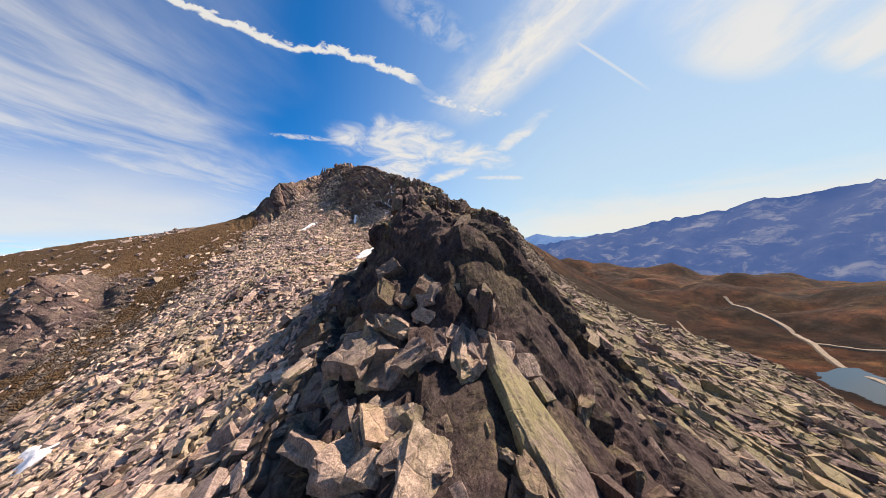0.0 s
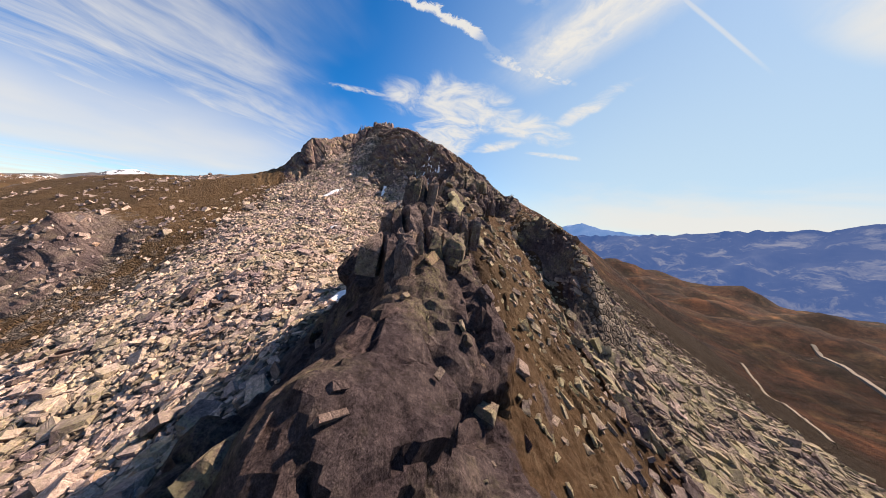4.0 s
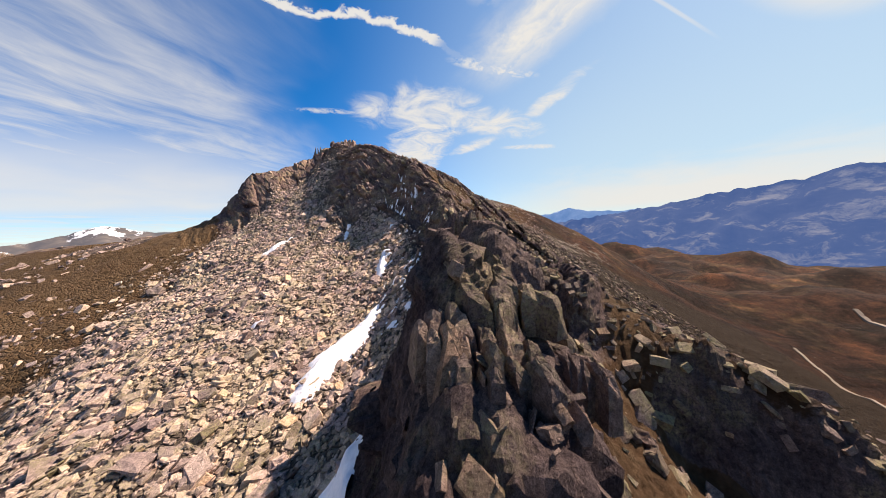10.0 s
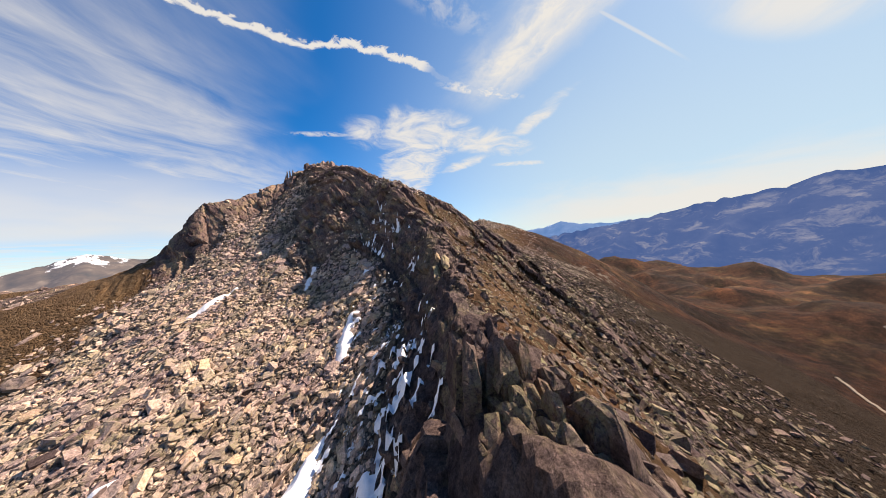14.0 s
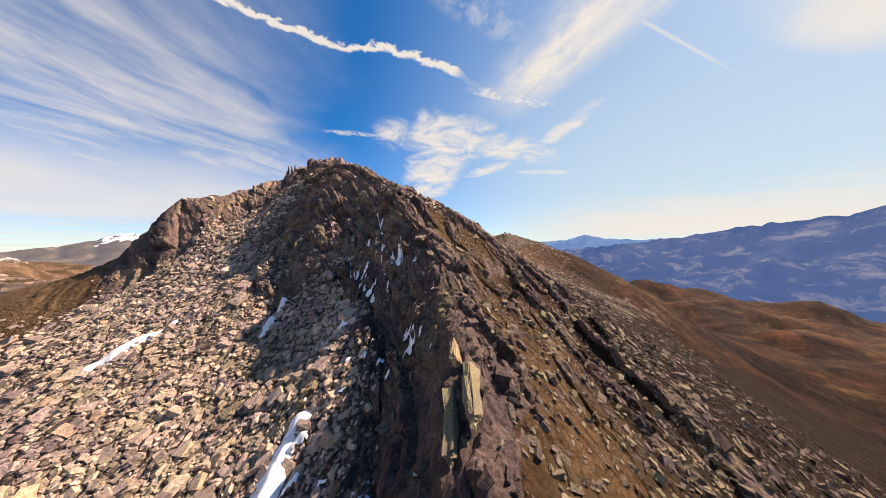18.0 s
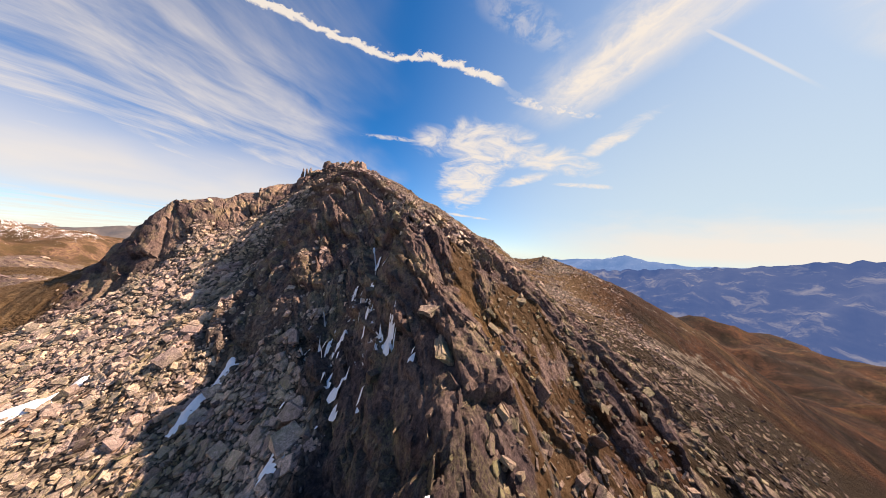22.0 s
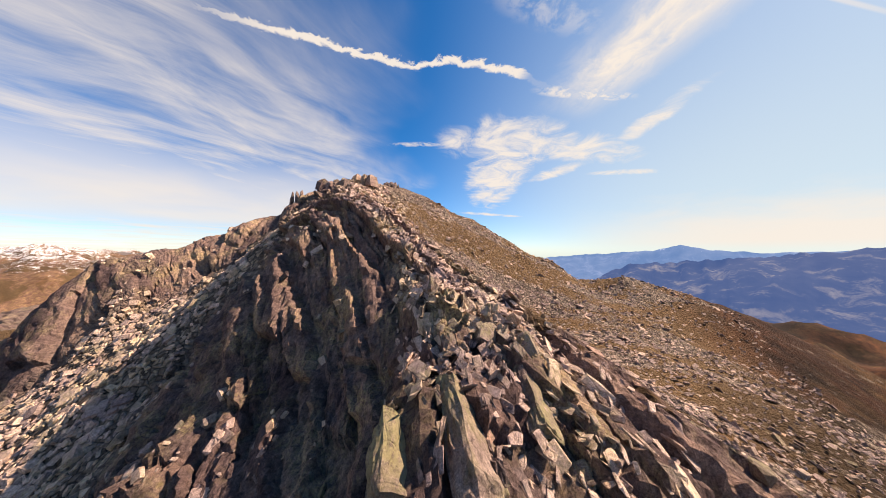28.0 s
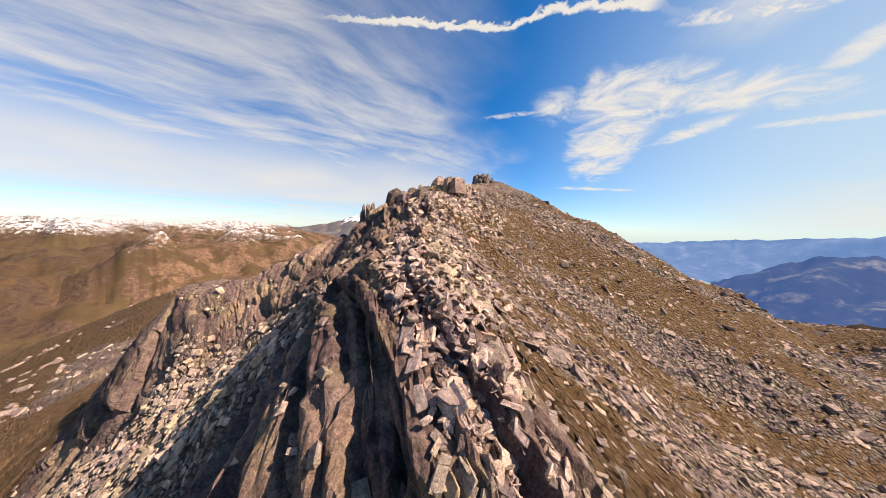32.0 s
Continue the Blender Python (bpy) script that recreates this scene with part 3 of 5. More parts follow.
RIGHT_UPPER = [(8, -10, 84), (7, 12, 91), (16, 20, 85.5), (10, 34, 94), (6, 51, 103), (2, 67, 108), (7, 95, 110), (6, 115, 112), (-3, 140, 124), (10, 148, 113.5), (-3, 157, 128), (-6, 165, 137), (-1, 164, 133), (-10, 172, 141), (-17, 182, 145.5), (-30, 190, 150), (-42, 193, 158), (-50, 200, 161), (-63, 220, 161.3), (-60, 240, 160)]
RIB = [(-4, 91, 120.5), (6, 84, 116.5), (12.5, 76.2, 112.3), (16, 73, 108.5), (20.5, 68.5, 102.5), (22.5, 66.5, 96), (24.5, 64, 90)]
RIB_FOOT = [(4, 80, 109.5), (9.5, 73.4, 103.8), (14, 69.3, 99.6), (5.8, 51.6, 102.6), (7.9, 60.4, 102), (8, 69, 105), (12.2, 69.5, 101.8), (15, 65.7, 97.5), (19, 63, 93), (22.5, 61, 88.5)]
RIGHT_LOWER = [(20, -20, 76), (29, 40, 82.4), (23, 62, 89.7), (34, 80, 89), (33, 121, 91), (33, 137, 94.6), (26, 149, 110), (6, 159, 123.9), (30, 182, 112), (46, 241, 111), (-33, 237, 140), (-21, 247, 133.5), (-32, 247, 140.4), (-45, 247, 150), (-17, 295, 146.7), (-1, 297, 135), (36, 277, 119.5), (41, 299, 130)]
RIGHT_FOOT = [(40, -40, 64), (47, 38, 75.8), (45, 72, 76), (42, 49, 78), (56, 111, 77), (48, 123, 83.6), (50, 144, 86.8), (75, 72, 69.5), (66, 89, 72.3), (57, 231, 101.2), (75, 283, 101), (114, 256, 66), (95, 180, 66), (100, 120, 56), (110, 60, 48), (100, -20, 44), (150, 200, 40), (160, 100, 26), (160, 0, 22), (200, 260, 25), (220, 330, 20)]
MOOR = [(200, 60, 8), (215, 140, 2), (250, 160, -1), (230, 233, 0), (290, 160, 0), (300, 260, -2), (300, 60, 0), (260, -60, 4), (400, 160, 0), (400, 360, 5), (320, 420, 15), (400, -100, 0)]
# single steps, feet and shoulders of the crags
SHOULDERS = [(3.6, 17.5, 100.9), (15, 46.8, 94.1), (7.8, 44.4, 98), (2.8, 46.9, 105), (-2.8, 48.3, 109), (0.6, 71.7, 112), (8.2, 69.9, 105), (-1.6, 73.7, 116), (-1.5, 82.9, 120.2), (16.9, 66.5, 100.6), (0.5, 53.8, 108.6), (-6.2, 144, 125.9), (-26.8, 169.6, 149.6), (-24.5, 169.6, 147.1), (6.8, 146.5, 118.7), (-19.4, 157.8, 141), (-12, 156, 134.7), (-1.4, 164, 132.4), (-22, 173.9, 148), (-27, 223, 136.2)]
WEST_STEPS = [(-11.8, 54, 98.6), (-11.6, 62, 100), (-11.8, 70, 101.2), (-11.6, 78, 103.6), (-13.5, 84.7, 103), (-6.6, 81.5, 111.5), (-3.6, 81.3, 113.2), (-8.2, 86, 111), (-9.9, 95.6, 112.2), (-13.1, 96.6, 107.4), (-46.7, 172.2, 141.3), (-51.9, 173.5, 144.6), (-33.9, 172.5, 145.9), (-50.7, 177.9, 152.6), (-43.3, 179, 152.9), (-76, 175.1, 138.1), (-20.2, 144.3, 127.4), (-23.5, 149.2, 130.3), (-53, 155, 120.3), (-49.7, 161.7, 134.3), (-52, 167.6, 142.5), (-55.5, 175.3, 150.2), (-48.2, 180, 155.2), (-50, 184.6, 162.2), (-79, 178, 141.3), (-42.8, 79.7, 98.2), (-107, 86.5, 82), (-145, 91, 99), (-74.5, 141, 116.6), (-72, 148, 118.7)]
BUTTRESS = [(-113, 176, 144.8), (-109.3, 175, 140.2), (-106.2, 175.2, 139.8), (-106, 200, 161)]
LAKE = (264, 152, 0.0)


def along(line, step):
    out = []
    for a, b in zip(line, line[1:]):
        a, b = np.array(a, float), np.array(b, float)
        n = max(1, int(np.linalg.norm(b - a) / step))
        out += [a + (b - a) * k / n for k in range(n)]
    return out + [np.array(line[-1], float)]


knots = []
for line, step in ((CREST, 6), (SUMMIT_EDGE, 20), (LEFT_FOOT, 9), (SPUR, 9), (RIB, 6)):
    knots += along(line, step)
for x, y, z in along(CREST, 8):
    if 36 < y < 150:
        knots.append(np.array((x - 4.5, y, z - 8.2)))
    if 38 < y < 54:
        knots.append(np.array((x - 1.1, y, z - 3.6)))
        knots.append(np.array((x + 2.4, y, z - 2.8)))
    if 54 < y < 150:
        knots.append(np.array((x - 1.9, y, z - 4.0)))
    if 17 < y < 36:
        knots.append(np.array((x - 3.2, y, z - 5.0)))
    if 26 < y < 150:
        knots.append(np.array((x + 5, y, z - 4.0)))
for line in (SUMMIT_BACK, SHOULDERS, WEST_STEPS, BUTTRESS, GULLY, HEAD_RIM, TALUS, TALUS_OUTER, RIB_FOOT, SPUR_FOOT, SPUR_BACK, LEFT_VALLEY, RIGHT_UPPER, RIGHT_LOWER, RIGHT_FOOT, MOOR):
    knots += [np.array(p, float) for p in line]
K = np.array(knots)


def solve_sheet(pts, soft):
    n = len(pts)
    d = np.hypot(pts[:, None, 0] - pts[None, :, 0], pts[:, None, 1] - pts[None, :, 1])
    a = np.zeros((n + 3, n + 3))
    a[:n, :n] = d - soft * np.eye(n)
    a[:n, n], a[:n, n + 1:] = 1, pts[:, :2] / 100
    a[n:, :n] = a[:n, n:].T
    return np.linalg.solve(a, np.concatenate([pts[:, 2], np.zeros(3)]))


WEIGHTS = solve_sheet(K, 0.5)


def sheet(x, y):
    n, out = len(K), np.empty(x.shape)
    fx, fy, fo = x.ravel(), y.ravel(), out.ravel()
    for i in range(0, len(fx), 20000):
        s = slice(i, i + 20000)
        d = np.sqrt((fx[s, None] - K[None, :, 0]) ** 2 + (fy[s, None] - K[None, :, 1]) ** 2)
        fo[s] = d @ WEIGHTS[:n] + WEIGHTS[n] + fx[s] / 100 * WEIGHTS[n + 1] + fy[s] / 100 * WEIGHTS[n + 2]
    return fo.reshape(x.shape)


def far_land(x, y):
    """Moor to the east, a valley and a grassy mountain to the west."""
    r = np.hypot(x, y - 120)
    hills = fbm(x / 140, y / 140, 41, 5)
    east = 2 + 7 * hills + 24 * ramp01(r, 270, 480) * np.abs(fbm(x / 120, y / 120, 43, 4)) + 14 * ramp01(fbm(x / 330, y / 330, 47, 3), 0.1, 0.7) * ramp01(r, 250, 450)
    east = east + 3.2 * fbm(x / 26, y / 26, 45, 4) * ramp01(r, 200, 300)
    east = east + 48 * np.exp(-((x - 330) ** 2 + (y - 900) ** 2) / 150 ** 2) + 45 * np.exp(-((x - 900) ** 2 + (y - 560) ** 2) / 190 ** 2)
    east = east - 470 * ramp01(r + 70 * smooth(x / 220, y / 220, 55), 720, 1500)
    turn = np.degrees(np.arctan2(x, y - 120))
    up = ramp01(r + 150 * fbm(x / 380, y / 380, 51, 4), 520, 1350) * (1 - ramp01(turn, -78, -52))
    west = 20 + 10 * hills - 60 * ramp01(r, 330, 600) - 120 * ramp01(turn, -70, -30) * ramp01(r, 400, 900)
    gully = np.abs(fbm(x / 190, y / 190, 59, 5))
    west = west + up * (150 + 50 * fbm(x / 300, y / 300, 63, 4)) - 45 * ramp01(r, 560, 900) * (0.45 - gully)
    return np.where(x > 0, east, west) * ramp01(np.abs(x), 0, 160) + (1 - ramp01(np.abs(x), 0, 160)) * (30 - 0.25 * np.abs(y - 200))


def line_distance(x, y, line):
    d = np.full(x.shape, 1e9)
    for a, b in zip(line, line[1:]):
        ax, ay, bx, by = a[0], a[1], b[0], b[1]
        t = np.clip(((x - ax) * (bx - ax) + (y - ay) * (by - ay)) / ((bx - ax) ** 2 + (by - ay) ** 2 + 1e-9), 0, 1)
        d = np.minimum(d, np.hypot(x - ax - t * (bx - ax), y - ay - t * (by - ay)))
    return d


CREST_Y, CREST_X = [p[1] for p in CREST[:-2]], [p[0] for p in CREST[:-2]]


def saw(s, rise=0.16):
    """A tilted step: steep up, then a long dip."""
    f = s - np.floor(s)
    return np.where(f < rise, f / rise, 1 - (f - rise) / (1 - rise))


def relief(x, y):
    """Height and cover of the ground at the places x, y."""
    w1, w2 = fbm(x / 14, y / 14, 3, 3), fbm(x / 14, y / 14, 7, 3)
    wx, wy = x + 2.2 * w1, y + 2.2 * w2
    near = 1 - ramp01(np.maximum(np.maximum(np.abs(x + 40) - 280, np.abs(y - 140) - 240), 0), 0, 160)
    z = np.where(near > 0, sheet(x, y), 0) * near + far_land(x, y) * (1 - near)
    crest = line_distance(wx, wy, CREST)
    spur = line_distance(wx, wy, SPUR[:9])
    side = wx - np.interp(wy, CREST_Y, CREST_X)
    reach = np.interp(y, [-20, 10, 40, 65, 95, 130, 150, 170, 188, 200], [16, 17, 24, 38, 34, 58, 72, 52, 14, 3])
    reach = reach * (1 + 0.3 * smooth(x / 23, y / 23, 13))
    out = np.interp(y, [-20, 10, 40, 60, 110, 140, 160, 180, 200, 240, 270], [8, 8, 10, 11, 9.5, 9.5, 16, 14, 10, 12, 14])
    crag = np.where(side > 0, 1 - ramp01(side, reach * 0.75, reach), 1 - ramp01(-side, out * 0.75, out * 1.2))
    crag = crag * (1 - 0.75 * ramp01(y, 226, 250))
    crag = np.maximum(crag, 1 - ramp01(spur, 7, 17))
    head = ramp01(y, 150, 166) * (1 - ramp01(line_distance(wx, wy, [(-52, 163), (-28, 158), (-35, 170), (-58, 178)]), 8, 18))
    crag = np.maximum(crag, head)
    # far crags on the western hillside
    edge = 0.3 * np.clip(y - 60, -40, 110)
    knob = ramp01(-x - edge, 76, 100) * ramp01(fbm(x / 34, y / 34, 17, 4) + 0.35 * (1 - ramp01(y, 80, 100)), -0.15, 0.25) * (1 - ramp01(np.abs(y - 120), 90, 130)) * (1 - 0.85 * ramp01(y, 88, 112) * (1 - ramp01(y, 150, 165)))
    crag = np.maximum(crag, 0.8 * knob * near)
    tip = 1 - 0.55 * (1 - ramp01(np.abs(side), 1.5, 6)) * (y < 190)
    right0 = ramp01(side, 2, 9)
    # beds stand on edge and strike along the ridge, so ribs and blocks are long that way
    u, v = side + 0.08 * wy, wy + 0.15 * side
    ribs = saw(u / 12.5 + 0.55 * fbm(u / 30, v / 55, 19, 2)) * (0.55 + 0.6 * smooth(u / 12, v / 26, 23))
    ribs = np.where(side > 3, ribs, 0.3 * saw(-u / 6.5 + 0.5 * fbm(u / 30, v / 22, 19, 2)))
    big = blocks(u / 4.4, v / 11.0, 21, 0.8)
    mid = blocks(u / 1.9 + 0.3 * big, v / 5.0, 27, 0.9)
    fine_b = blocks(u / 0.95, v / 2.3, 33, 0.9)
    calm = (1 - 0.5 * ramp01(y, 168, 184)) * (1 - 0.6 * ramp01(y, 164, 176) * right0)
    z = z + crag * calm * (tip * ((0.9 + 1.9 * ramp01(y, 95, 125)) * (ribs - 0.35) * (1 - ramp01(y, 148, 170)) + 0.5 * big) + (0.5 + 0.5 * tip) * 0.22 * mid + 0.07 * fine_b)
    low = 1 - crag
    z = z + low * near * (1.0 * fbm(x / 16, y / 16, 61, 4) + 0.3 * blocks(x / 1.6, y / 1.6, 67, 0.7))
    # cover
    right = ramp01(side, 3, 10)
    strip = fbm((0.87 * x + 0.5 * y) / 45, (-0.5 * x + 0.87 * y) / 5.5, 73, 4)
    upper = ramp01(y, 165, 190) * right
    turf = right * (0.74 - 0.16 * upper * (1 - ramp01(x, -15, 20) * (y < 250)) + 0.30 * strip * upper) - 0.1 * ramp01(side, 12, 30) * (y < 120) + 0.2 * strip * right + 0.28 * ramp01(x, -10, 15) * ramp01(y, 120, 150) * (1 - ramp01(y, 235, 255) * (1 - ramp01(x, 15, 40)))
    flank = ramp01(side, 4.5, 7.5) * ramp01(y, 36, 50) * (1 - ramp01(y, 66, 78)) + ramp01(side, 2.5, 5) * (1 - ramp01(side, 11, 16)) * ramp01(y, 88, 96) * (1 - ramp01(y, 118, 132))
    ledge = np.clip(1.15 - 1.7 * ribs, 0, 1) * (side > 3)
    turf = np.where(crag > 0.3, turf * 0.25 + 0.62 * ledge * (y < 165) * (y > 30) * right + 0.75 * flank + 0.4 * right * ramp01(y, 172, 184) - 0.1, turf)
    rubble = ramp01(side, 16, 26) * (1 - ramp01(y, 95, 135)) * (1 - ramp01(side, 75, 110))
    turf = turf * (1 - 0.75 * rubble)
    left_turf = ramp01(-x - edge, 70, 98) * (1 - 0.6 * ramp01(y, 160, 175) * (x > -135))
    turf = np.maximum(turf, left_turf * (0.5 + 0.35 * ramp01(y, 85, 108) - 0.75 * knob))
    turf = near * turf + (1 - near) * 0.8
    turf = np.maximum(turf, 0.75 * ramp01(x, 85, 130))
    scree = low * np.clip(near * 1.5, 0, 1)
    stones = np.clip(right * low + left_turf * 0.5, 0, 1) * near * (1 - ramp01(x, 90, 140)) * (0.35 + 0.55 * upper * (1 - ramp01(x, -10, 25)))
    snow = np.where(side < 0, 0.42 * (1 - ramp01(np.abs(-side - 12), 4, 12)) * ramp01(y, 75, 112) * (1 - ramp01(y, 156, 168)), 0.0)
    snow = np.maximum(snow, 0.6 * ramp01(-x, 450, 800) * ramp01(z, 40, 140))
    dry = 0.85 * right * ramp01(y - 0.35 * np.maximum(x, -30), 178, 222) * (1 - ramp01(x, 15, 60)) * near * (1 - 0.85 * ramp01(x, -5, 30) * (1 - ramp01(y, 225, 255)))
    dry = np.maximum(dry, np.maximum(0.4 * np.clip(right * crag, 0, 1) * (1 - ramp01(y, 190, 200)) * (1 - 0.9 * ramp01(side, 14, 28)), 0.75 * np.clip(left_turf, 0, 1) * near))
    wild = np.where(x < -130, ramp01(-x, 180, 420), 0.0)
    return z, turf, scree, stones, snow, crag, wild, dry


def grid_mesh(name, xs, ys, z, material, masks=()):
    nx, ny = len(xs), len(ys)
    co = np.stack(z, -1).reshape(-1, 3).astype(np.float32)
    i = (np.arange(ny - 1)[:, None] * nx + np.arange(nx - 1)[None, :]).ravel()
    quads = np.stack([i, i + 1, i + nx + 1, i + nx], 1).astype(np.int32)
    me = bpy.data.meshes.new(name)
    me.vertices.add(len(co))
    me.vertices.foreach_set("co", co.ravel())
    me.loops.add(quads.size)
    me.loops.foreach_set("vertex_index", quads.ravel())
    me.polygons.add(len(quads))
    me.polygons.foreach_set("loop_start", np.arange(0, quads.size, 4, dtype=np.int32))
    me.update(calc_edges=True)
    wide = np.maximum(np.diff(xs)[None, :], np.diff(ys)[:, None])
    me.polygons.foreach_set("use_smooth", (wide > 1.6).ravel())
    me.materials.append(material)
    for key, v in masks:
        me.attributes.new(key, "FLOAT", "POINT").data.foreach_set("value", v.ravel().astype(np.float32))
    return new(name, me)


def joints(x, y, z):
    """How far the jointed beds stand out of the smooth slope, and each block's tone. They strike along the ridge and dip steeply east."""
    side = np.where(x < -86, x + 90, x - np.interp(y, CREST_Y, CREST_X))
    warp = 1.2 * fbm(x / 11, y / 11, 101, 3)
    wide = np.where(x < -86, 0.5, 1.0)
    a, b, c = (y + warp) * wide, (0.85 * side + 0.52 * z + 0.5 * warp) * wide, (0.52 * side - 0.85 * z + warp) * wide
    big, gap_b, tone_b = blocks3(a / 11.0, b / 3.4, c / 12.0, 103, 0.35)
    mid, gap_m, tone_m = blocks3(a / 4.2, b / 1.5, c / 5.0, 109, 0.4)
    fine, gap_f, tone_f = blocks3(a / 1.3, b / 0.75, c / 1.5, 115, 0.5)
    platy = ramp01(y, 158, 172)
    out = 2.3 * big + (0.85 + 0.1 * platy) * mid + (0.3 + 0.05 * platy) * fine
    out = np.where(out < 0, (0.45 + 0.55 * platy) * out, out)
    out = out - 0.75 * np.exp(-gap_b / 0.05) - 0.4 * np.exp(-gap_m / 0.07) - 0.1 * np.exp(-gap_f / 0.1)
    return out + 0.07 * fbm(x / 0.7 + z, y / 0.7 - z, 119, 2), 0.35 * tone_b + 0.4 * tone_m + 0.25 * tone_f


def columns(stops, end):
    """Distances outwards from the crest: the step at each distance, then growing to the end."""
    out, p, last = [], 0.0, stops[-1][0]
    while p < end:
        p += np.interp(p, [q[0] for q in stops], [q[1] for q in stops]) if p < last else stops[-1][1] + 0.037 * (p - last)
        out.append(p)
    return np.array(out)


# a sheet whose columns follow the crest, fine along it and wide in the distance
SS = np.concatenate([-columns(((0, 0.25), (15, 0.25), (36, 0.6), (88, 0.66)), 4700)[::-1], [0.0], columns(((0, 0.25), (19, 0.25), (36, 0.62), (60, 0.75)), 4800)])
YS = np.concatenate([96 - columns(((0, 0.28), (92, 0.25), (100, 0.5)), 4800)[::-1], [96.0], 96 + columns(((0, 0.28), (92, 0.28), (110, 0.42), (135, 0.6)), 4700)])
BEND_Y = np.arange(-80.0, 250.0, 2.0)
BEND_X = np.convolve(np.pad(np.interp(BEND_Y, CREST_Y, CREST_X), 3, mode="edge"), np.ones(7) / 7, mode="valid")
OFFSET = np.interp(YS, BEND_Y, BEND_X)
GX, GY = SS[None, :] + OFFSET[:, None], np.repeat(YS[:, None], len(SS), axis=1)
GZ, TURF, SCREE, STONES, SNOWY, CRAG, WILD, DRY = relief(GX, GY)
IN = (CRAG > 0.02) & (np.abs(GY - 120) < 190)
BULGE, TONE = np.zeros(GX.shape), np.full(GX.shape, 0.5)
BULGE[IN], TONE[IN] = joints(GX[IN], GY[IN], GZ[IN])
BULGE[IN] *= ramp01(CRAG[IN], 0.02, 0.5) * (1 - 0.6 * ramp01(GY[IN], 215, 240)) * (1 - 0.3 * ramp01(-GX[IN], 118, 140))
SLX = np.gradient(GZ, SS, axis=1)
SLY = np.gradient(GZ, YS, axis=0) - SLX * np.gradient(OFFSET, YS)[:, None]
for _ in range(7):
    SLX[1:-1, 1:-1] = 0.2 * (SLX[1:-1, 1:-1] + SLX[:-2, 1:-1] + SLX[2:, 1:-1] + SLX[1:-1, :-2] + SLX[1:-1, 2:])
    SLY[1:-1, 1:-1] = 0.2 * (SLY[1:-1, 1:-1] + SLY[:-2, 1:-1] + SLY[2:, 1:-1] + SLY[1:-1, :-2] + SLY[1:-1, 2:])
UPRIGHT = 1 / np.sqrt(1 + SLX ** 2 + SLY ** 2)
BULGE = BULGE * (1 - 0.45 * (1 - ramp01(np.abs(GX - np.interp(GY, CREST_Y, CREST_X)), 1, 4)) * (GY < 150)) * (1 - 0.25 * (1 - ramp01(GY, 26, 36))) * (1 - 0.35 * ramp01(GY, 170, 180) * (GX > -70))
BULGE = BULGE * (1 - 0.88 * ramp01(TURF, 0.3, 0.65))
LIFT = BULGE / np.maximum(UPRIGHT, 0.4)
# where the turf colour is darkened to paint shade on the eastern slope
SHADED_TURF = 1.25 * ramp01(GX, 0, 22) * ramp01(GY, 105, 140) * (1 - ramp01(GY, 245, 290)) * (1 - ramp01(GX, 150, 260))
TURF = np.where(CRAG > 0.3, TURF - 0.9 * ramp01(-UPRIGHT, -0.7, -0.52), TURF)


def lifted(x, y):
    """Height that the jointed beds add to the slope at x, y."""
    x = x - np.interp(y, YS, OFFSET)
    i, j = np.clip(np.searchsorted(SS, x) - 1, 0, len(SS) - 2), np.clip(np.searchsorted(YS, y) - 1, 0, len(YS) - 2)
    u, v = np.clip((x - SS[i]) / (SS[i + 1] - SS[i]), 0, 1), np.clip((y - YS[j]) / (YS[j + 1] - YS[j]), 0, 1)
    return LIFT[j, i] * (1 - u) * (1 - v) + LIFT[j, i + 1] * u * (1 - v) + LIFT[j + 1, i] * (1 - u) * v + LIFT[j + 1, i + 1] * u * v


ground = grid_mesh("ground", SS, YS, (GX - BULGE * SLX * UPRIGHT, GY - BULGE * SLY * UPRIGHT, GZ + BULGE * UPRIGHT), GROUND, (("turf", TURF), ("scree", SCREE), ("stones", STONES), ("snow", SNOWY), ("wild", WILD), ("dry", DRY), ("shaded_turf", SHADED_TURF), ("tone", TONE), ("pale", np.maximum(0.42 * ramp01(GY, 30, 60) + 0.4 * ramp01(GY, 125, 165) + 0.45 * ramp01(GY, 168, 182), 0.9 * ramp01(-GX, 80, 100) * (1 - ramp01(-GX, 180, 240))))))
tagged(ground, "steep gneiss mountainside with scree, crags and autumn turf", "mountain", kind="structure")


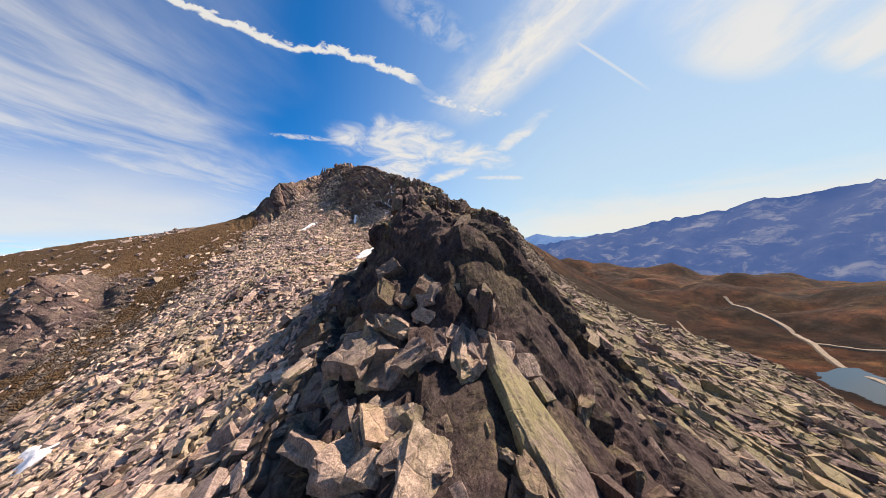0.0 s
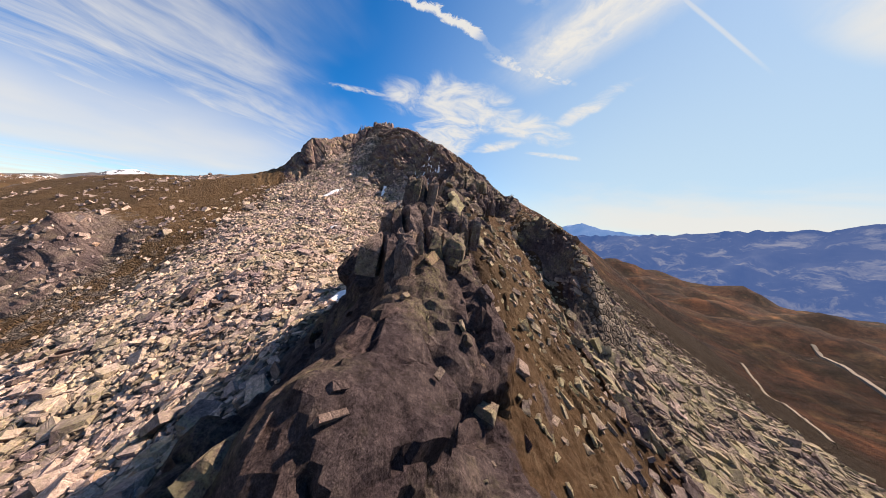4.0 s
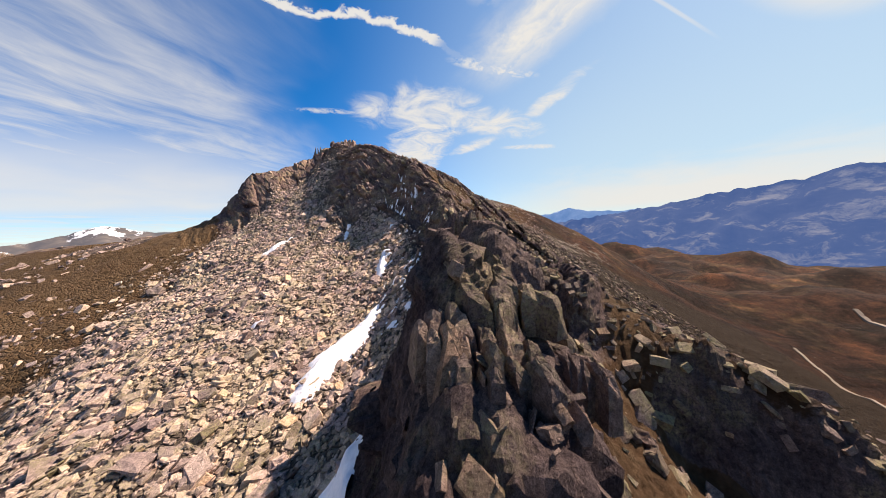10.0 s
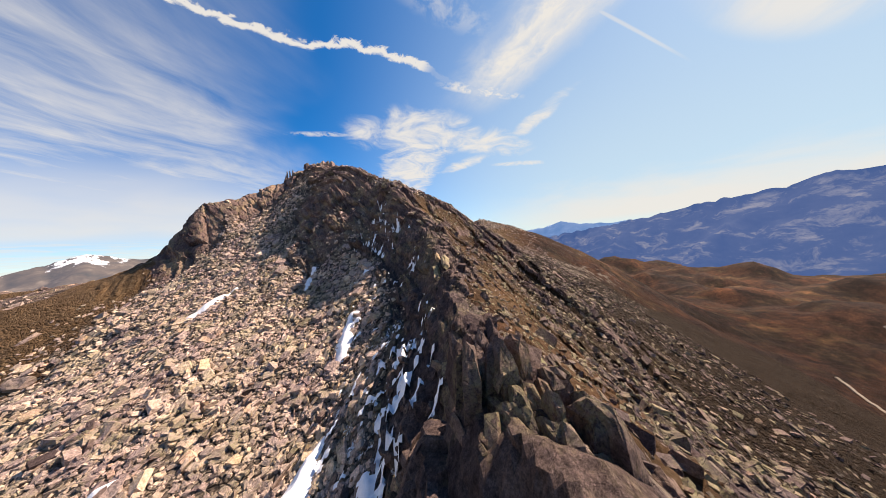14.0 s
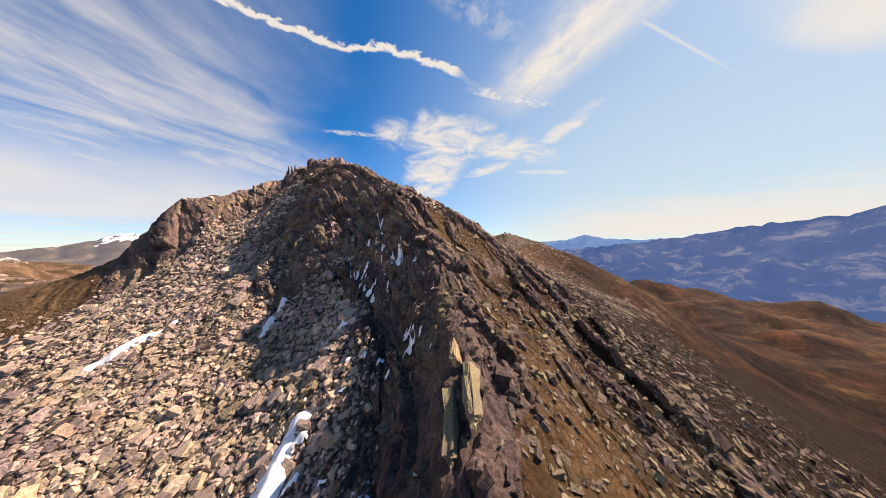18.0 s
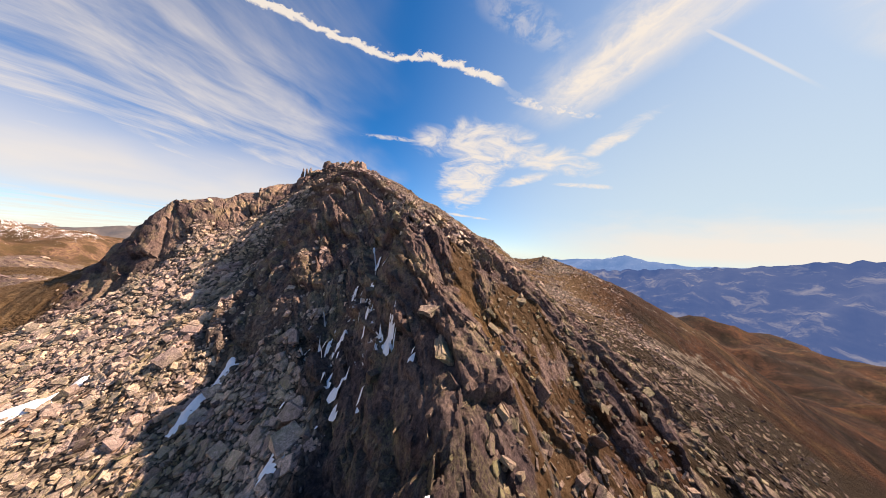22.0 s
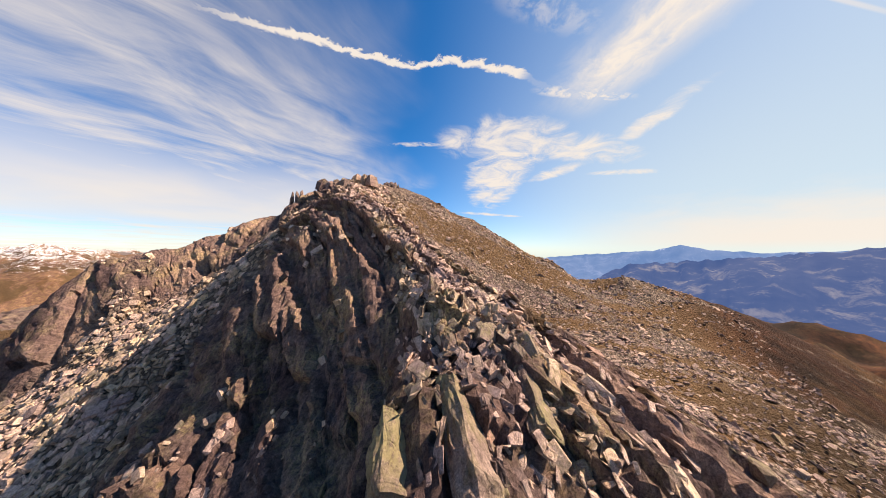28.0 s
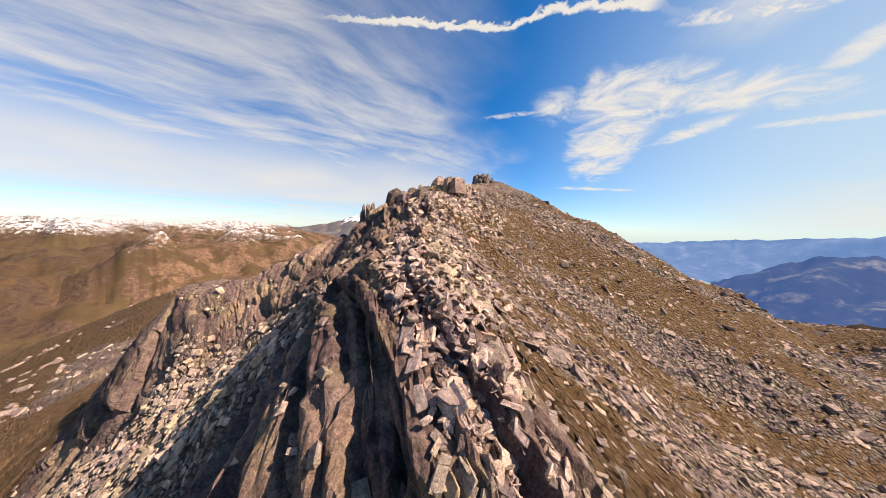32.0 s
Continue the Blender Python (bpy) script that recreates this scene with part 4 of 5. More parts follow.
# ---- distance ----
def far_range(name, label, dist, az0, az1, profile, depth, floor, material, rough_amp, seed):
    """A mountain range on an arc: its skyline by azimuth and elevation, with ribs and side valleys."""
    n, m = 260, 26
    az = np.linspace(az0, az1, n)
    top = np.interp(az, [p[0] for p in profile], [p[1] for p in profile])
    base = 110.0
    f = np.linspace(0, 1, m)[:, None]
    a = np.radians(az)[None, :]
    ht = base + dist * np.tan(np.radians(top))[None, :]
    ridge = 0.9 * np.abs(fbm(az[None, :] * dist / 36000 + 0.5 * f, f * 1.3 + 0.05 * az[None, :], seed, 5))
    z = floor + (ht - floor) * (1 - f) ** 0.9 + rough_amp * (ridge - 0.5) * np.sqrt(f) * (1 - f * 0.5) * 1.6
    z = z + rough_amp * 0.05 * fbm(az[None, :] * 1.1 + 0 * f, 0 * az[None, :] + 3, seed + 9, 5, 0.6) * (1 - f)
    d = dist - depth * f + 0.25 * depth * (ridge - 0.5) * f
    co = np.stack([d * np.sin(a), d * np.cos(a) + 80, z], -1).reshape(-1, 3)
    i = (np.arange(m - 1)[:, None] * n + np.arange(n - 1)[None, :]).ravel()
    me = bpy.data.meshes.new(name)
    me.from_pydata([tuple(v) for v in co], [], [tuple(q) for q in np.stack([i, i + n, i + n + 1, i + 1], 1).tolist()])
    for p in me.polygons:
        p.use_smooth = True
    me.materials.append(material)
    return tagged(new(name, me), label, "mountain range", kind="structure")


# dark slopes whose blue is haze painted as emission
BLUE_NEAR = make_distance("blue_haze_slopes", (0.004, 0.007, 0.008), (0.012, 0.015, 0.014), (0.13, 0.12, 0.075), (0.06, 0.195, 0.62), 0.235, 3.5)
BLUE_FAR = make_distance("far_blue_haze_slopes", (0.02, 0.03, 0.04), (0.04, 0.05, 0.06), (0.09, 0.10, 0.12), (0.15, 0.36, 0.80), 0.33, 2.0)
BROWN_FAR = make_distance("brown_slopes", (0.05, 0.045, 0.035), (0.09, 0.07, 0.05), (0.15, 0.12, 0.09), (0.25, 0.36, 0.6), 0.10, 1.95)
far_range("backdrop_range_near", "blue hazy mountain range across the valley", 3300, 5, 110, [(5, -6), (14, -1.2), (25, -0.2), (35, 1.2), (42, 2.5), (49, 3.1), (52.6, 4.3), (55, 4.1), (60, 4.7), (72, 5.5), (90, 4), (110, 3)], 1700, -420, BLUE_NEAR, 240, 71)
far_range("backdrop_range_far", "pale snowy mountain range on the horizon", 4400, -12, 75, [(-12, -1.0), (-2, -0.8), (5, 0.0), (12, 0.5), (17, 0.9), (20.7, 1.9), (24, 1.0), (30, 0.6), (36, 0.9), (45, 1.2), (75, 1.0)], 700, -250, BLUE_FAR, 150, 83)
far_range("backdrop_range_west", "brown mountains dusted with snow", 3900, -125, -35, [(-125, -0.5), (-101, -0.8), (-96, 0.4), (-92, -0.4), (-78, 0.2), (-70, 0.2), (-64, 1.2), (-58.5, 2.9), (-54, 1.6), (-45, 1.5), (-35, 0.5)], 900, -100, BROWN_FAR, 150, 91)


# ---- lake and road on the moor ----
def part(name, bm, material, parent=None, label=""):
    me = bpy.data.meshes.new(name)
    bm.to_mesh(me)
    bm.free()
    me.materials.append(material)
    ob = new(name, me)
    if parent is not None:
        ob.parent = parent
    if label:
        ob["label"] = label
    return ob


def height(x, y):
    x, y = np.atleast_1d(np.array(x, float)), np.atleast_1d(np.array(y, float))
    return relief(x, y)[0] + lifted(x, y)


def strip_mesh(points, width, lift):
    """A ribbon that follows the ground."""
    line = np.array([p for a, b in zip(points, points[1:]) for p in [np.array(a) + (np.array(b) - np.array(a)) * k / 12 for k in range(12)]] + [np.array(points[-1])], float)
    for _ in range(6):
        line[1:-1] = 0.25 * line[:-2] + 0.5 * line[1:-1] + 0.25 * line[2:]
    d = np.gradient(line, axis=0)
    d /= np.linalg.norm(d, axis=1)[:, None]
    across = np.stack([-d[:, 1], d[:, 0]], 1) * width / 2
    zc = height(line[:, 0], line[:, 1])
    bm = bmesh.new()
    rows = []
    for i in range(len(line)):
        row = []
        for k, drop in ((-1.6, -2.0), (-1, 0.0), (0, 0.08), (1, 0.0), (1.6, -2.0)):
            p = line[i] + across[i] * k
            row.append(bm.verts.new((p[0], p[1], zc[i] + lift + drop)))
        rows.append(row)
    for a, b in zip(rows, rows[1:]):
        for k in range(4):
            bm.faces.new((a[k], a[k + 1], b[k + 1], b[k]))
    return bm


for name, label, pts, wide in (("road", "pale gravel road across the brown moor", [(232, 92), (256, 118), (266, 150), (276, 180), (292, 200), (305, 214), (330, 250), (360, 330)], 3.4),
                               ("track", "pale gravel side road leaving the road", [(305, 214), (318, 196), (345, 178), (420, 150)], 2.4),
                               ("path", "thin pale footpath over the moor", [(196, 172), (211, 200), (223, 226), (235, 252), (246, 274)], 1.5)):
    tagged(part(name, strip_mesh(pts, wide, 0.9), GRAVEL), label, "road", kind="structure")

bm = bmesh.new()
ring = []
for i in range(64):
    a = 2 * math.pi * i / 64
    r = 1 + 0.13 * math.sin(2 * a + 1) + 0.09 * math.sin(3 * a + 0.4) + 0.05 * math.sin(7 * a)
    ring.append(bm.verts.new((LAKE[0] + 42 * r * math.cos(a) * 0.9 - 8 * math.sin(a), LAKE[1] + 30 * r * math.sin(a), 0.0)))
bm.faces.new(ring)
lake = part("water", bm, WATER)
lake.location.z = LAKE[2]
tagged(lake, "small dark mountain lake reflecting bright cloud", "lake", kind="structure")


# ---- stones ----
def stone_shape(rng, long, flat, cuts):
    """An angular block: a skewed box with some corners broken off."""
    bm = bmesh.new()
    for sx in (-1, 1):
        for sy in (-1, 1):
            for sz in (-1, 1):
                p = Vector((sx * (1 - 0.35 * rng.random()), sy * (1 - 0.4 * rng.random()), sz * (1 - 0.4 * rng.random())))
                bm.verts.new((p.x * 0.5, p.y * 0.5 * long, p.z * 0.5 * flat))
    for _ in range(cuts):
        a, b = rng.random() * 6.283, rng.random() * 1.6 - 0.8
        bm.verts.new((0.56 * math.cos(a) * math.cos(b), 0.56 * long * math.sin(a) * math.cos(b), 0.56 * flat * math.sin(b)))
    r = bmesh.ops.convex_hull(bm, input=bm.verts)
    gone = list({e for e in (*r["geom_interior"], *r["geom_unused"]) if isinstance(e, bmesh.types.BMVert)})
    bmesh.ops.delete(bm, geom=gone, context="VERTS")
    return bm


def roughen(bm, levels, amp, seed):
    """Cut the faces up and push the new points in and out, as broken rock."""
    r = random.Random(seed)
    bmesh.ops.triangulate(bm, faces=bm.faces)
    for k in range(levels):
        bmesh.ops.subdivide_edges(bm, edges=bm.edges[:], cuts=1, use_grid_fill=True)
        bm.normal_update()
        for v in bm.verts:
            v.co += v.normal * amp * (r.random() - 0.5) / 1.7 ** k + Vector((r.random() - 0.5, r.random() - 0.5, r.random() - 0.5)) * 0.35 * amp / 1.7 ** k
    bmesh.ops.triangulate(bm, faces=bm.faces)


rng = random.Random(5)


def shape_set(count, long, flat):
    out = []
    for i in range(count):
        bm = stone_shape(rng, long[0] + long[1] * rng.random(), flat[0] + flat[1] * rng.random(), 3 + i % 3)
        bmesh.ops.triangulate(bm, faces=bm.faces)
        bm.verts.index_update()
        out.append((np.array([v.co[:] for v in bm.verts]), np.array([[v.index for v in f.verts] for f in bm.faces])))
        bm.free()
    return out


SHAPES = shape_set(18, (0.62, 0.3), (0.28, 0.34))
PLATES = shape_set(10, (0.45, 0.35), (0.1, 0.1))
PATH = np.array([(METRES * r[1], METRES * r[2]) for r in ROWS])


def turn_matrices(normal, spin, tip_a, tip_b):
    """Frames that lie on the slope, turned by spin and tipped a little."""
    n = normal + np.stack([tip_a, tip_b, 0 * tip_a], 1)
    n /= np.linalg.norm(n, axis=1)[:, None]
    a = np.stack([np.cos(spin), np.sin(spin), 0 * spin], 1)
    a = a - n * np.sum(a * n, 1)[:, None]
    a /= np.linalg.norm(a, axis=1)[:, None]
    return np.stack([a, np.cross(n, a), n], 2)


def slope(x, y, d=1.2):
    z = relief(x, y)[0]
    zx, zy = relief(x + d, y)[0], relief(x, y + d)[0]
    n = np.stack([-(zx - z) / d, -(zy - z) / d, np.ones_like(z)], 1)
    n[:, :2] = np.clip(n[:, :2], -1.6, 1.6)
    return z + lifted(x, y), n / np.linalg.norm(n, axis=1)[:, None]


def stone_field(name, label, count, box, keep, size, seed, along_slope=0.0, tip=0.35, strike=None, sink=0.18, material=None, bare=0.85, shapes=None, stand=0.0, steep=0.52, least=0.0085):
    """Many stones in one mesh, strewn over the part of box where keep(x, y) is likely."""
    shapes = shapes or SHAPES
    g = np.random.default_rng(seed)
    x, y = g.uniform(box[0], box[1], count), g.uniform(box[2], box[3], count)
    ok = g.random(count) < keep(x, y) * (1 - bare * relief(x, y)[5])
    x, y = x[ok], y[ok]
    s = size[0] * np.exp(size[1] * g.standard_normal(len(x)))
    s = np.minimum(s, size[2])
    d = np.sqrt(((x[:, None] - PATH[None, :, 0]) ** 2 + (y[:, None] - PATH[None, :, 1]) ** 2).min(1))
    ok = s > least * d
    x, y, s = x[ok], y[ok], s[ok]
    z, n = slope(x, y)
    ok = n[:, 2] > steep + 0.14 * g.random(len(x))
    x, y, s, z, n = x[ok], y[ok], s[ok], z[ok], n[ok]
    spin = g.uniform(0, 6.283, len(x)) if strike is None else strike + 0.35 * g.standard_normal(len(x))
    if stand:
        up = stand * (g.random(len(x)) < 0.75)
        n = n * (1 - up)[:, None] + up[:, None] * np.stack([-np.sin(spin), np.cos(spin), 0.25 + 0 * spin], 1)
    m = turn_matrices(n, spin, tip * g.standard_normal(len(x)), tip * g.standard_normal(len(x)))
    kind = g.integers(0, len(shapes), len(x))
    stretch = np.stack([1 + along_slope * g.random(len(x)), 0.8 + 0.4 * g.random(len(x)), 0.75 + 0.5 * g.random(len(x))], 1)
    verts, faces, base = [], [], 0
    for k, (v, f) in enumerate(shapes):
        i = np.nonzero(kind == k)[0]
        if not len(i):
            continue
        local = v[None] * (s[i, None] * stretch[i])[:, None, :]
        w = np.einsum("nij,nkj->nki", m[i], local)
        w += np.stack([x[i], y[i], z[i] + s[i] * (0.22 - sink)], 1)[:, None, :]
        verts.append(w.reshape(-1, 3))
        faces.append((f[None] + (np.arange(len(i)) * len(v))[:, None, None]).reshape(-1, 3) + base)
        base += len(i) * len(v)
    verts, faces = np.concatenate(verts).astype(np.float32), np.concatenate(faces).astype(np.int32)
    me = bpy.data.meshes.new(name)
    me.vertices.add(len(verts))
    me.vertices.foreach_set("co", verts.ravel())
    me.loops.add(faces.size)
    me.loops.foreach_set("vertex_index", faces.ravel())
    me.polygons.add(len(faces))
    me.polygons.foreach_set("loop_start", np.arange(0, faces.size, 3, dtype=np.int32))
    me.update(calc_edges=True)
    me.polygons.foreach_set("use_smooth", np.zeros(len(faces), dtype=bool))
    me.materials.append(material or ROCK_FIELD)
    return tagged(new(name, me), label, "boulder field", kind="stuff")


def side_of(x, y):
    return x - np.interp(y, CREST_Y, CREST_X)


def on_west(x, y):
    s = -side_of(x, y)
    edge = 0.3 * np.clip(y - 60, -40, 110)
    return ramp01(s, 6, 11) * (1 - 0.9 * ramp01(-x - edge, 68, 96)) * (1 - ramp01(-x, 110, 140)) * (1 - 0.7 * ramp01(y, 178, 195))


def on_east(x, y):
    s = side_of(x, y)
    return ramp01(s, 12, 24) * (1 - ramp01(y, 100, 130)) * (1 - 0.8 * ramp01(s, 60, 120)) + 0.02


def on_summit(x, y):
    s = side_of(x, y)
    strip = fbm((0.87 * x + 0.5 * y) / 45, (-0.5 * x + 0.87 * y) / 5.5, 73, 4)
    return ramp01(s, 1, 6) * ramp01(y - 0.35 * np.maximum(x, -30), 178, 215) * (0.25 + 0.65 * ramp01(-strip, -0.25, 0.35)) * (1 - 0.8 * ramp01(x, -5, 25) * (1 - ramp01(y, 225, 255)))


def turf_flank(x, y):
    """Where turf lies between the slabs of the eastern flank."""
    s = side_of(x, y)
    return np.clip(ramp01(s, 4.5, 7.5) * ramp01(y, 36, 50) * (1 - ramp01(y, 66, 78)) + ramp01(s, 2.5, 5) * (1 - ramp01(s, 11, 16)) * ramp01(y, 88, 96) * (1 - ramp01(y, 118, 132)), 0, 1)


def on_crest(x, y):
    s = side_of(x, y)
    return (0.25 + 0.75 * ramp01(fbm(x / 9, y / 9, 77, 3), -0.1, 0.4)) * (1 - 0.6 * ramp01(s, 5, 10)) * (1 - 0.85 * turf_flank(x, y)) * (1 - 0.8 * ramp01(s, 1, 3) * (1 - ramp01(y, 30, 44))) * (1 - 0.75 * ramp01(y, 13, 16) * (1 - ramp01(y, 34, 44))) * (1 - 0.85 * ramp01(np.abs(s + 1), 0, 4) * ramp01(y, 150, 160)) * (1 - 0.6 * (1 - ramp01(-s, 2, 6)) * (s < 0))


stone_field("west_boulder_field", "pale tan and grey gneiss boulders filling the hollow beside the ridge", 108000, (-128, -4, 4, 200), on_west, (0.5, 0.55, 3.0), 11, 0.0, 0.35, None, 0.18, None, 0.85, None, 0.0, 0.52, 0.0075)
stone_field("east_boulder_field", "grey lichen-dusted slabs strewn below the ridge on turf", 34000, (8, 120, -10, 200), on_east, (0.75, 0.5, 3.4), 12, 0.5, 0.3, -0.5, 0.18, ROCK_EAST, 0.55)
stone_field("summit_scree", "long pale stones and brown turf on the summit slope", 150000, (-95, 60, 165, 320), on_summit, (0.36, 0.55, 2.2), 13, 0.45, 0.45, 0.5, 0.18, ROCK_SCREE, 0.6, PLATES + SHAPES[:6], 0.0, 0.5, 0.0058)
stone_field("crest_rubble", "broken blocks wedged between the beds of the crest", 13000, (-70, 34, 0, 178), on_crest, (0.6, 0.5, 2.4), 14, 0.6, 0.4, 1.6, 0.12, ROCK_CREST, 0.0, SHAPES[:9] + PLATES, 0.7, 0.36)


def on_hillside(x, y):
    return ramp01(-x - 0.3 * np.clip(y - 60, -40, 110), 74, 98) * ramp01(fbm(x / 34, y / 34, 17, 4) + 0.25 * fbm(x / 8, y / 8, 18, 3), -0.2, 0.5) * (1 - 0.8 * ramp01(y, 168, 185)) * (1 - 0.75 * ramp01(y, 88, 112))


stone_field("hillside_outcrops", "dark outcrops and loose rocks on the brown western hillside", 22000, (-330, -74, 20, 240), on_hillside, (1.1, 0.5, 3.6), 16, 0.6, 0.9, None, 0.3, ROCK_SCREE, 0.0)


def on_ledges(x, y):
    s = side_of(x, y)
    return ramp01(s, 2, 6) * (1 - ramp01(s, 44, 62)) * (1 - ramp01(y, 180, 200)) * (1 - 0.15 * turf_flank(x, y)) * (1 - 0.8 * (1 - ramp01(y, 30, 44)))


stone_field("ledge_stones", "small pale stones scattered over brown turf ledges", 19000, (-14, 56, 2, 200), on_ledges, (0.36, 0.55, 1.5), 17, 0.5, 0.5, None, 0.15, ROCK_EAST, 0.0, None, 0.0, 0.52, 0.0065)


def on_lower_slope(x, y):
    return ramp01(x, 6, 24) * (0.25 + 0.75 * ramp01(fbm(x / 15, y / 15, 81, 3), -0.1, 0.4)) * (1 - ramp01(y - 0.5 * x, 195, 230))


stone_field("heath_stones", "scattered grey stones among dark turf below the crags", 26000, (6, 110, 118, 270), on_lower_slope, (0.5, 0.55, 2.2), 18, 0.6, 0.4, None, 0.15, ROCK_CREST, 0.3, PLATES + SHAPES[:6], 0.0, 0.5, 0.0068)


def on_top(x, y):
    s = side_of(x, y)
    return np.where(s > 0, 1 - ramp01(s, 6, 17), 1 - ramp01(-s, 0.5, 3.0)) * ramp01(y, 160, 180)


stone_field("plate_rubble", "thin pale rock plates stacked on the upper crest", 60000, (-100, -15, 155, 236), on_top, (0.52, 0.45, 1.5), 15, 0.4, 0.5, 2.2, 0.06, ROCK_PLATE, 0.0, PLATES, 0.35, 0.2)


# ---- snow ----
def snow_patch(line, label):
    """Old snow in a hollow: a low cushion with ragged edges that follows the ground. line: x, y, half width."""
    pts = np.array(line, float)
    x0, x1 = pts[:, 0].min() - 8, pts[:, 0].max() + 8
    y0, y1 = pts[:, 1].min() - 8, pts[:, 1].max() + 8
    xs, ys = np.arange(x0, x1, 0.3), np.arange(y0, y1, 0.3)
    gx, gy = np.meshgrid(xs, ys)
    cover = np.full(gx.shape, -9.0)
    for a, b in zip(pts, pts[1:]):
        t = np.clip(((gx - a[0]) * (b[0] - a[0]) + (gy - a[1]) * (b[1] - a[1])) / ((b[0] - a[0]) ** 2 + (b[1] - a[1]) ** 2 + 1e-9), 0, 1)
        w = a[2] + (b[2] - a[2]) * t
        cover = np.maximum(cover, w - np.hypot(gx - a[0] - t * (b[0] - a[0]), gy - a[1] - t * (b[1] - a[1])))
    cover = cover + 0.45 * fbm(gx / 2.6, gy / 2.6, 95, 4)
    z = height(gx, gy)
    for _ in range(3):
        z[1:-1, 1:-1] = np.maximum(z[1:-1, 1:-1], 0.25 * (z[:-2, 1:-1] + z[2:, 1:-1] + z[1:-1, :-2] + z[1:-1, 2:])) * 0.5 + 0.125 * (z[:-2, 1:-1] + z[2:, 1:-1] + z[1:-1, :-2] + z[1:-1, 2:])
    z = z + np.clip(0.3 + 0.6 * cover, -0.5, 1.3)
    bm = bmesh.new()
    keep = cover > -0.6
    vs = {}
    for j in range(len(ys)):
        for i in range(len(xs)):
            if keep[j, i]:
                vs[j, i] = bm.verts.new((xs[i], ys[j], z[j, i]))
    for j, i in list(vs):
        q = [vs.get(k) for k in ((j, i), (j, i + 1), (j + 1, i + 1), (j + 1, i))]
        if all(q):
            bm.faces.new(q).smooth = True
    bmesh.ops.delete(bm, geom=[v for v in bm.verts if not v.link_faces], context="VERTS")
    ob = part("snow_patch", bm, SNOW)
    return tagged(ob, label, "snow patch", "old snow beside the ridge")


snow_patch([(-19.0, 54.5, 1.0), (-18.6, 60, 3.3), (-17.8, 67, 3.6), (-16.6, 73, 2.6), (-15.8, 78.5, 1.0)], "long bank of old snow at the foot of the crags")
snow_patch([(-28.8, 88.5, 1.2), (-28.5, 94, 2.6), (-26.8, 100, 3.0), (-25.4, 105, 1.6), (-25.0, 109.5, 0.5)], "white snow tongue among pale boulders")
snow_patch([(-28.6, 123.5, 0.5), (-29.8, 127.5, 1.3), (-29.8, 131.5, 0.9)], "small snow patch on the boulder slope")
snow_patch([(-75.5, 138.5, 0.8), (-73.6, 141.5, 1.5), (-72.3, 145, 1.2), (-73.0, 149.5, 0.4)], "narrow snow strip below the scree")
snow_patch([(-50.3, 148.5, 0.5), (-51.0, 152, 1.0), (-52.0, 156, 0.6)], "thin snow strip at the edge of the shadow")
snow_patch([(-16.2, 80.5, 0.4), (-15.8, 84, 0.7), (-16.4, 87.5, 0.5)], "thin snow strip in the gap beside the wall")
snow_patch([(-46, 28, 1.2), (-49, 30, 1.0), (-52, 31, 0.5)], "thin snow strip on turf in the hollow")
snow_patch([(-49, 105.5, 0.7), (-50.2, 105, 0.7)], "small remnant of snow between boulders")


def snow_flecks():
    """Scraps of snow caught between the blocks on the shaded flank."""
    xs, ys = np.arange(-56, -6, 0.3), np.arange(90, 172, 0.3)
    gx, gy = np.meshgrid(xs, ys)
    s = -side_of(gx, gy)
    cover = fbm(gx / 1.0, gy / 1.3, 97, 3) + 0.5 * smooth(gx / 6, gy / 8, 99) - 0.7 - 1.5 * ramp01(np.abs(s - 10), 7, 15) - 1.2 * ramp01(y_edge(gy), 0, 9)
    z = height(gx, gy)
    z = z + np.clip(0.45 + 0.6 * cover, -0.3, 0.75)
    keep = cover > -0.12
    cell = keep[:-1, :-1] & keep[1:, :-1] & keep[:-1, 1:] & keep[1:, 1:]
    bm = bmesh.new()
    vs = {}
    for j, i in np.argwhere(cell).tolist():
        q = []
        for k in ((j, i), (j, i + 1), (j + 1, i + 1), (j + 1, i)):
            if k not in vs:
                vs[k] = bm.verts.new((xs[k[1]], ys[k[0]], z[k]))
            q.append(vs[k])
        bm.faces.new(q).smooth = True
    return tagged(part("snow_scraps", bm, SNOW), "scraps of snow between blocks on the shaded flank", "snow", kind="stuff")


def y_edge(y):
    return np.maximum(100 - y, y - 158)


snow_flecks()


# ---- blocks, slabs and towers on the crest ----
def shape_mesh(name, seed, long, flat, cuts, scale=(1, 1, 1), material=None):
    r = random.Random(seed)
    bm = stone_shape(r, long, flat, cuts)
    bmesh.ops.scale(bm, vec=scale, verts=bm.verts)
    roughen(bm, 2, 0.10, seed)
    me = bpy.data.meshes.new(name)
    bm.to_mesh(me)
    bm.free()
    me.materials.append(material or ROCK_THING)
    return me


BOULDERS = [shape_mesh("boulder", 100 + i, 0.7 + 0.05 * (i % 5), 0.45 + 0.07 * (i % 6), 3 + i % 4) for i in range(14)]
BIG = [shape_mesh("boulder", 150 + i, 0.7 + 0.05 * i, 0.36 + 0.06 * (i % 4), 4, (1, 1, 1), ROCK_BIG) for i in range(7)]
PALE = [shape_mesh("boulder", 170 + i, 0.7 + 0.05 * i, 0.3 + 0.06 * (i % 4), 4, (1, 1, 1), ROCK_LIGHTER) for i in range(7)]
PALE_SLABS = [shape_mesh("rock_plate", 230 + i, 0.16 + 0.03 * (i % 4), 0.55 + 0.08 * (i % 5), 2 + i % 3, (1, 1, 1), ROCK_LIGHTER) for i in range(7)]
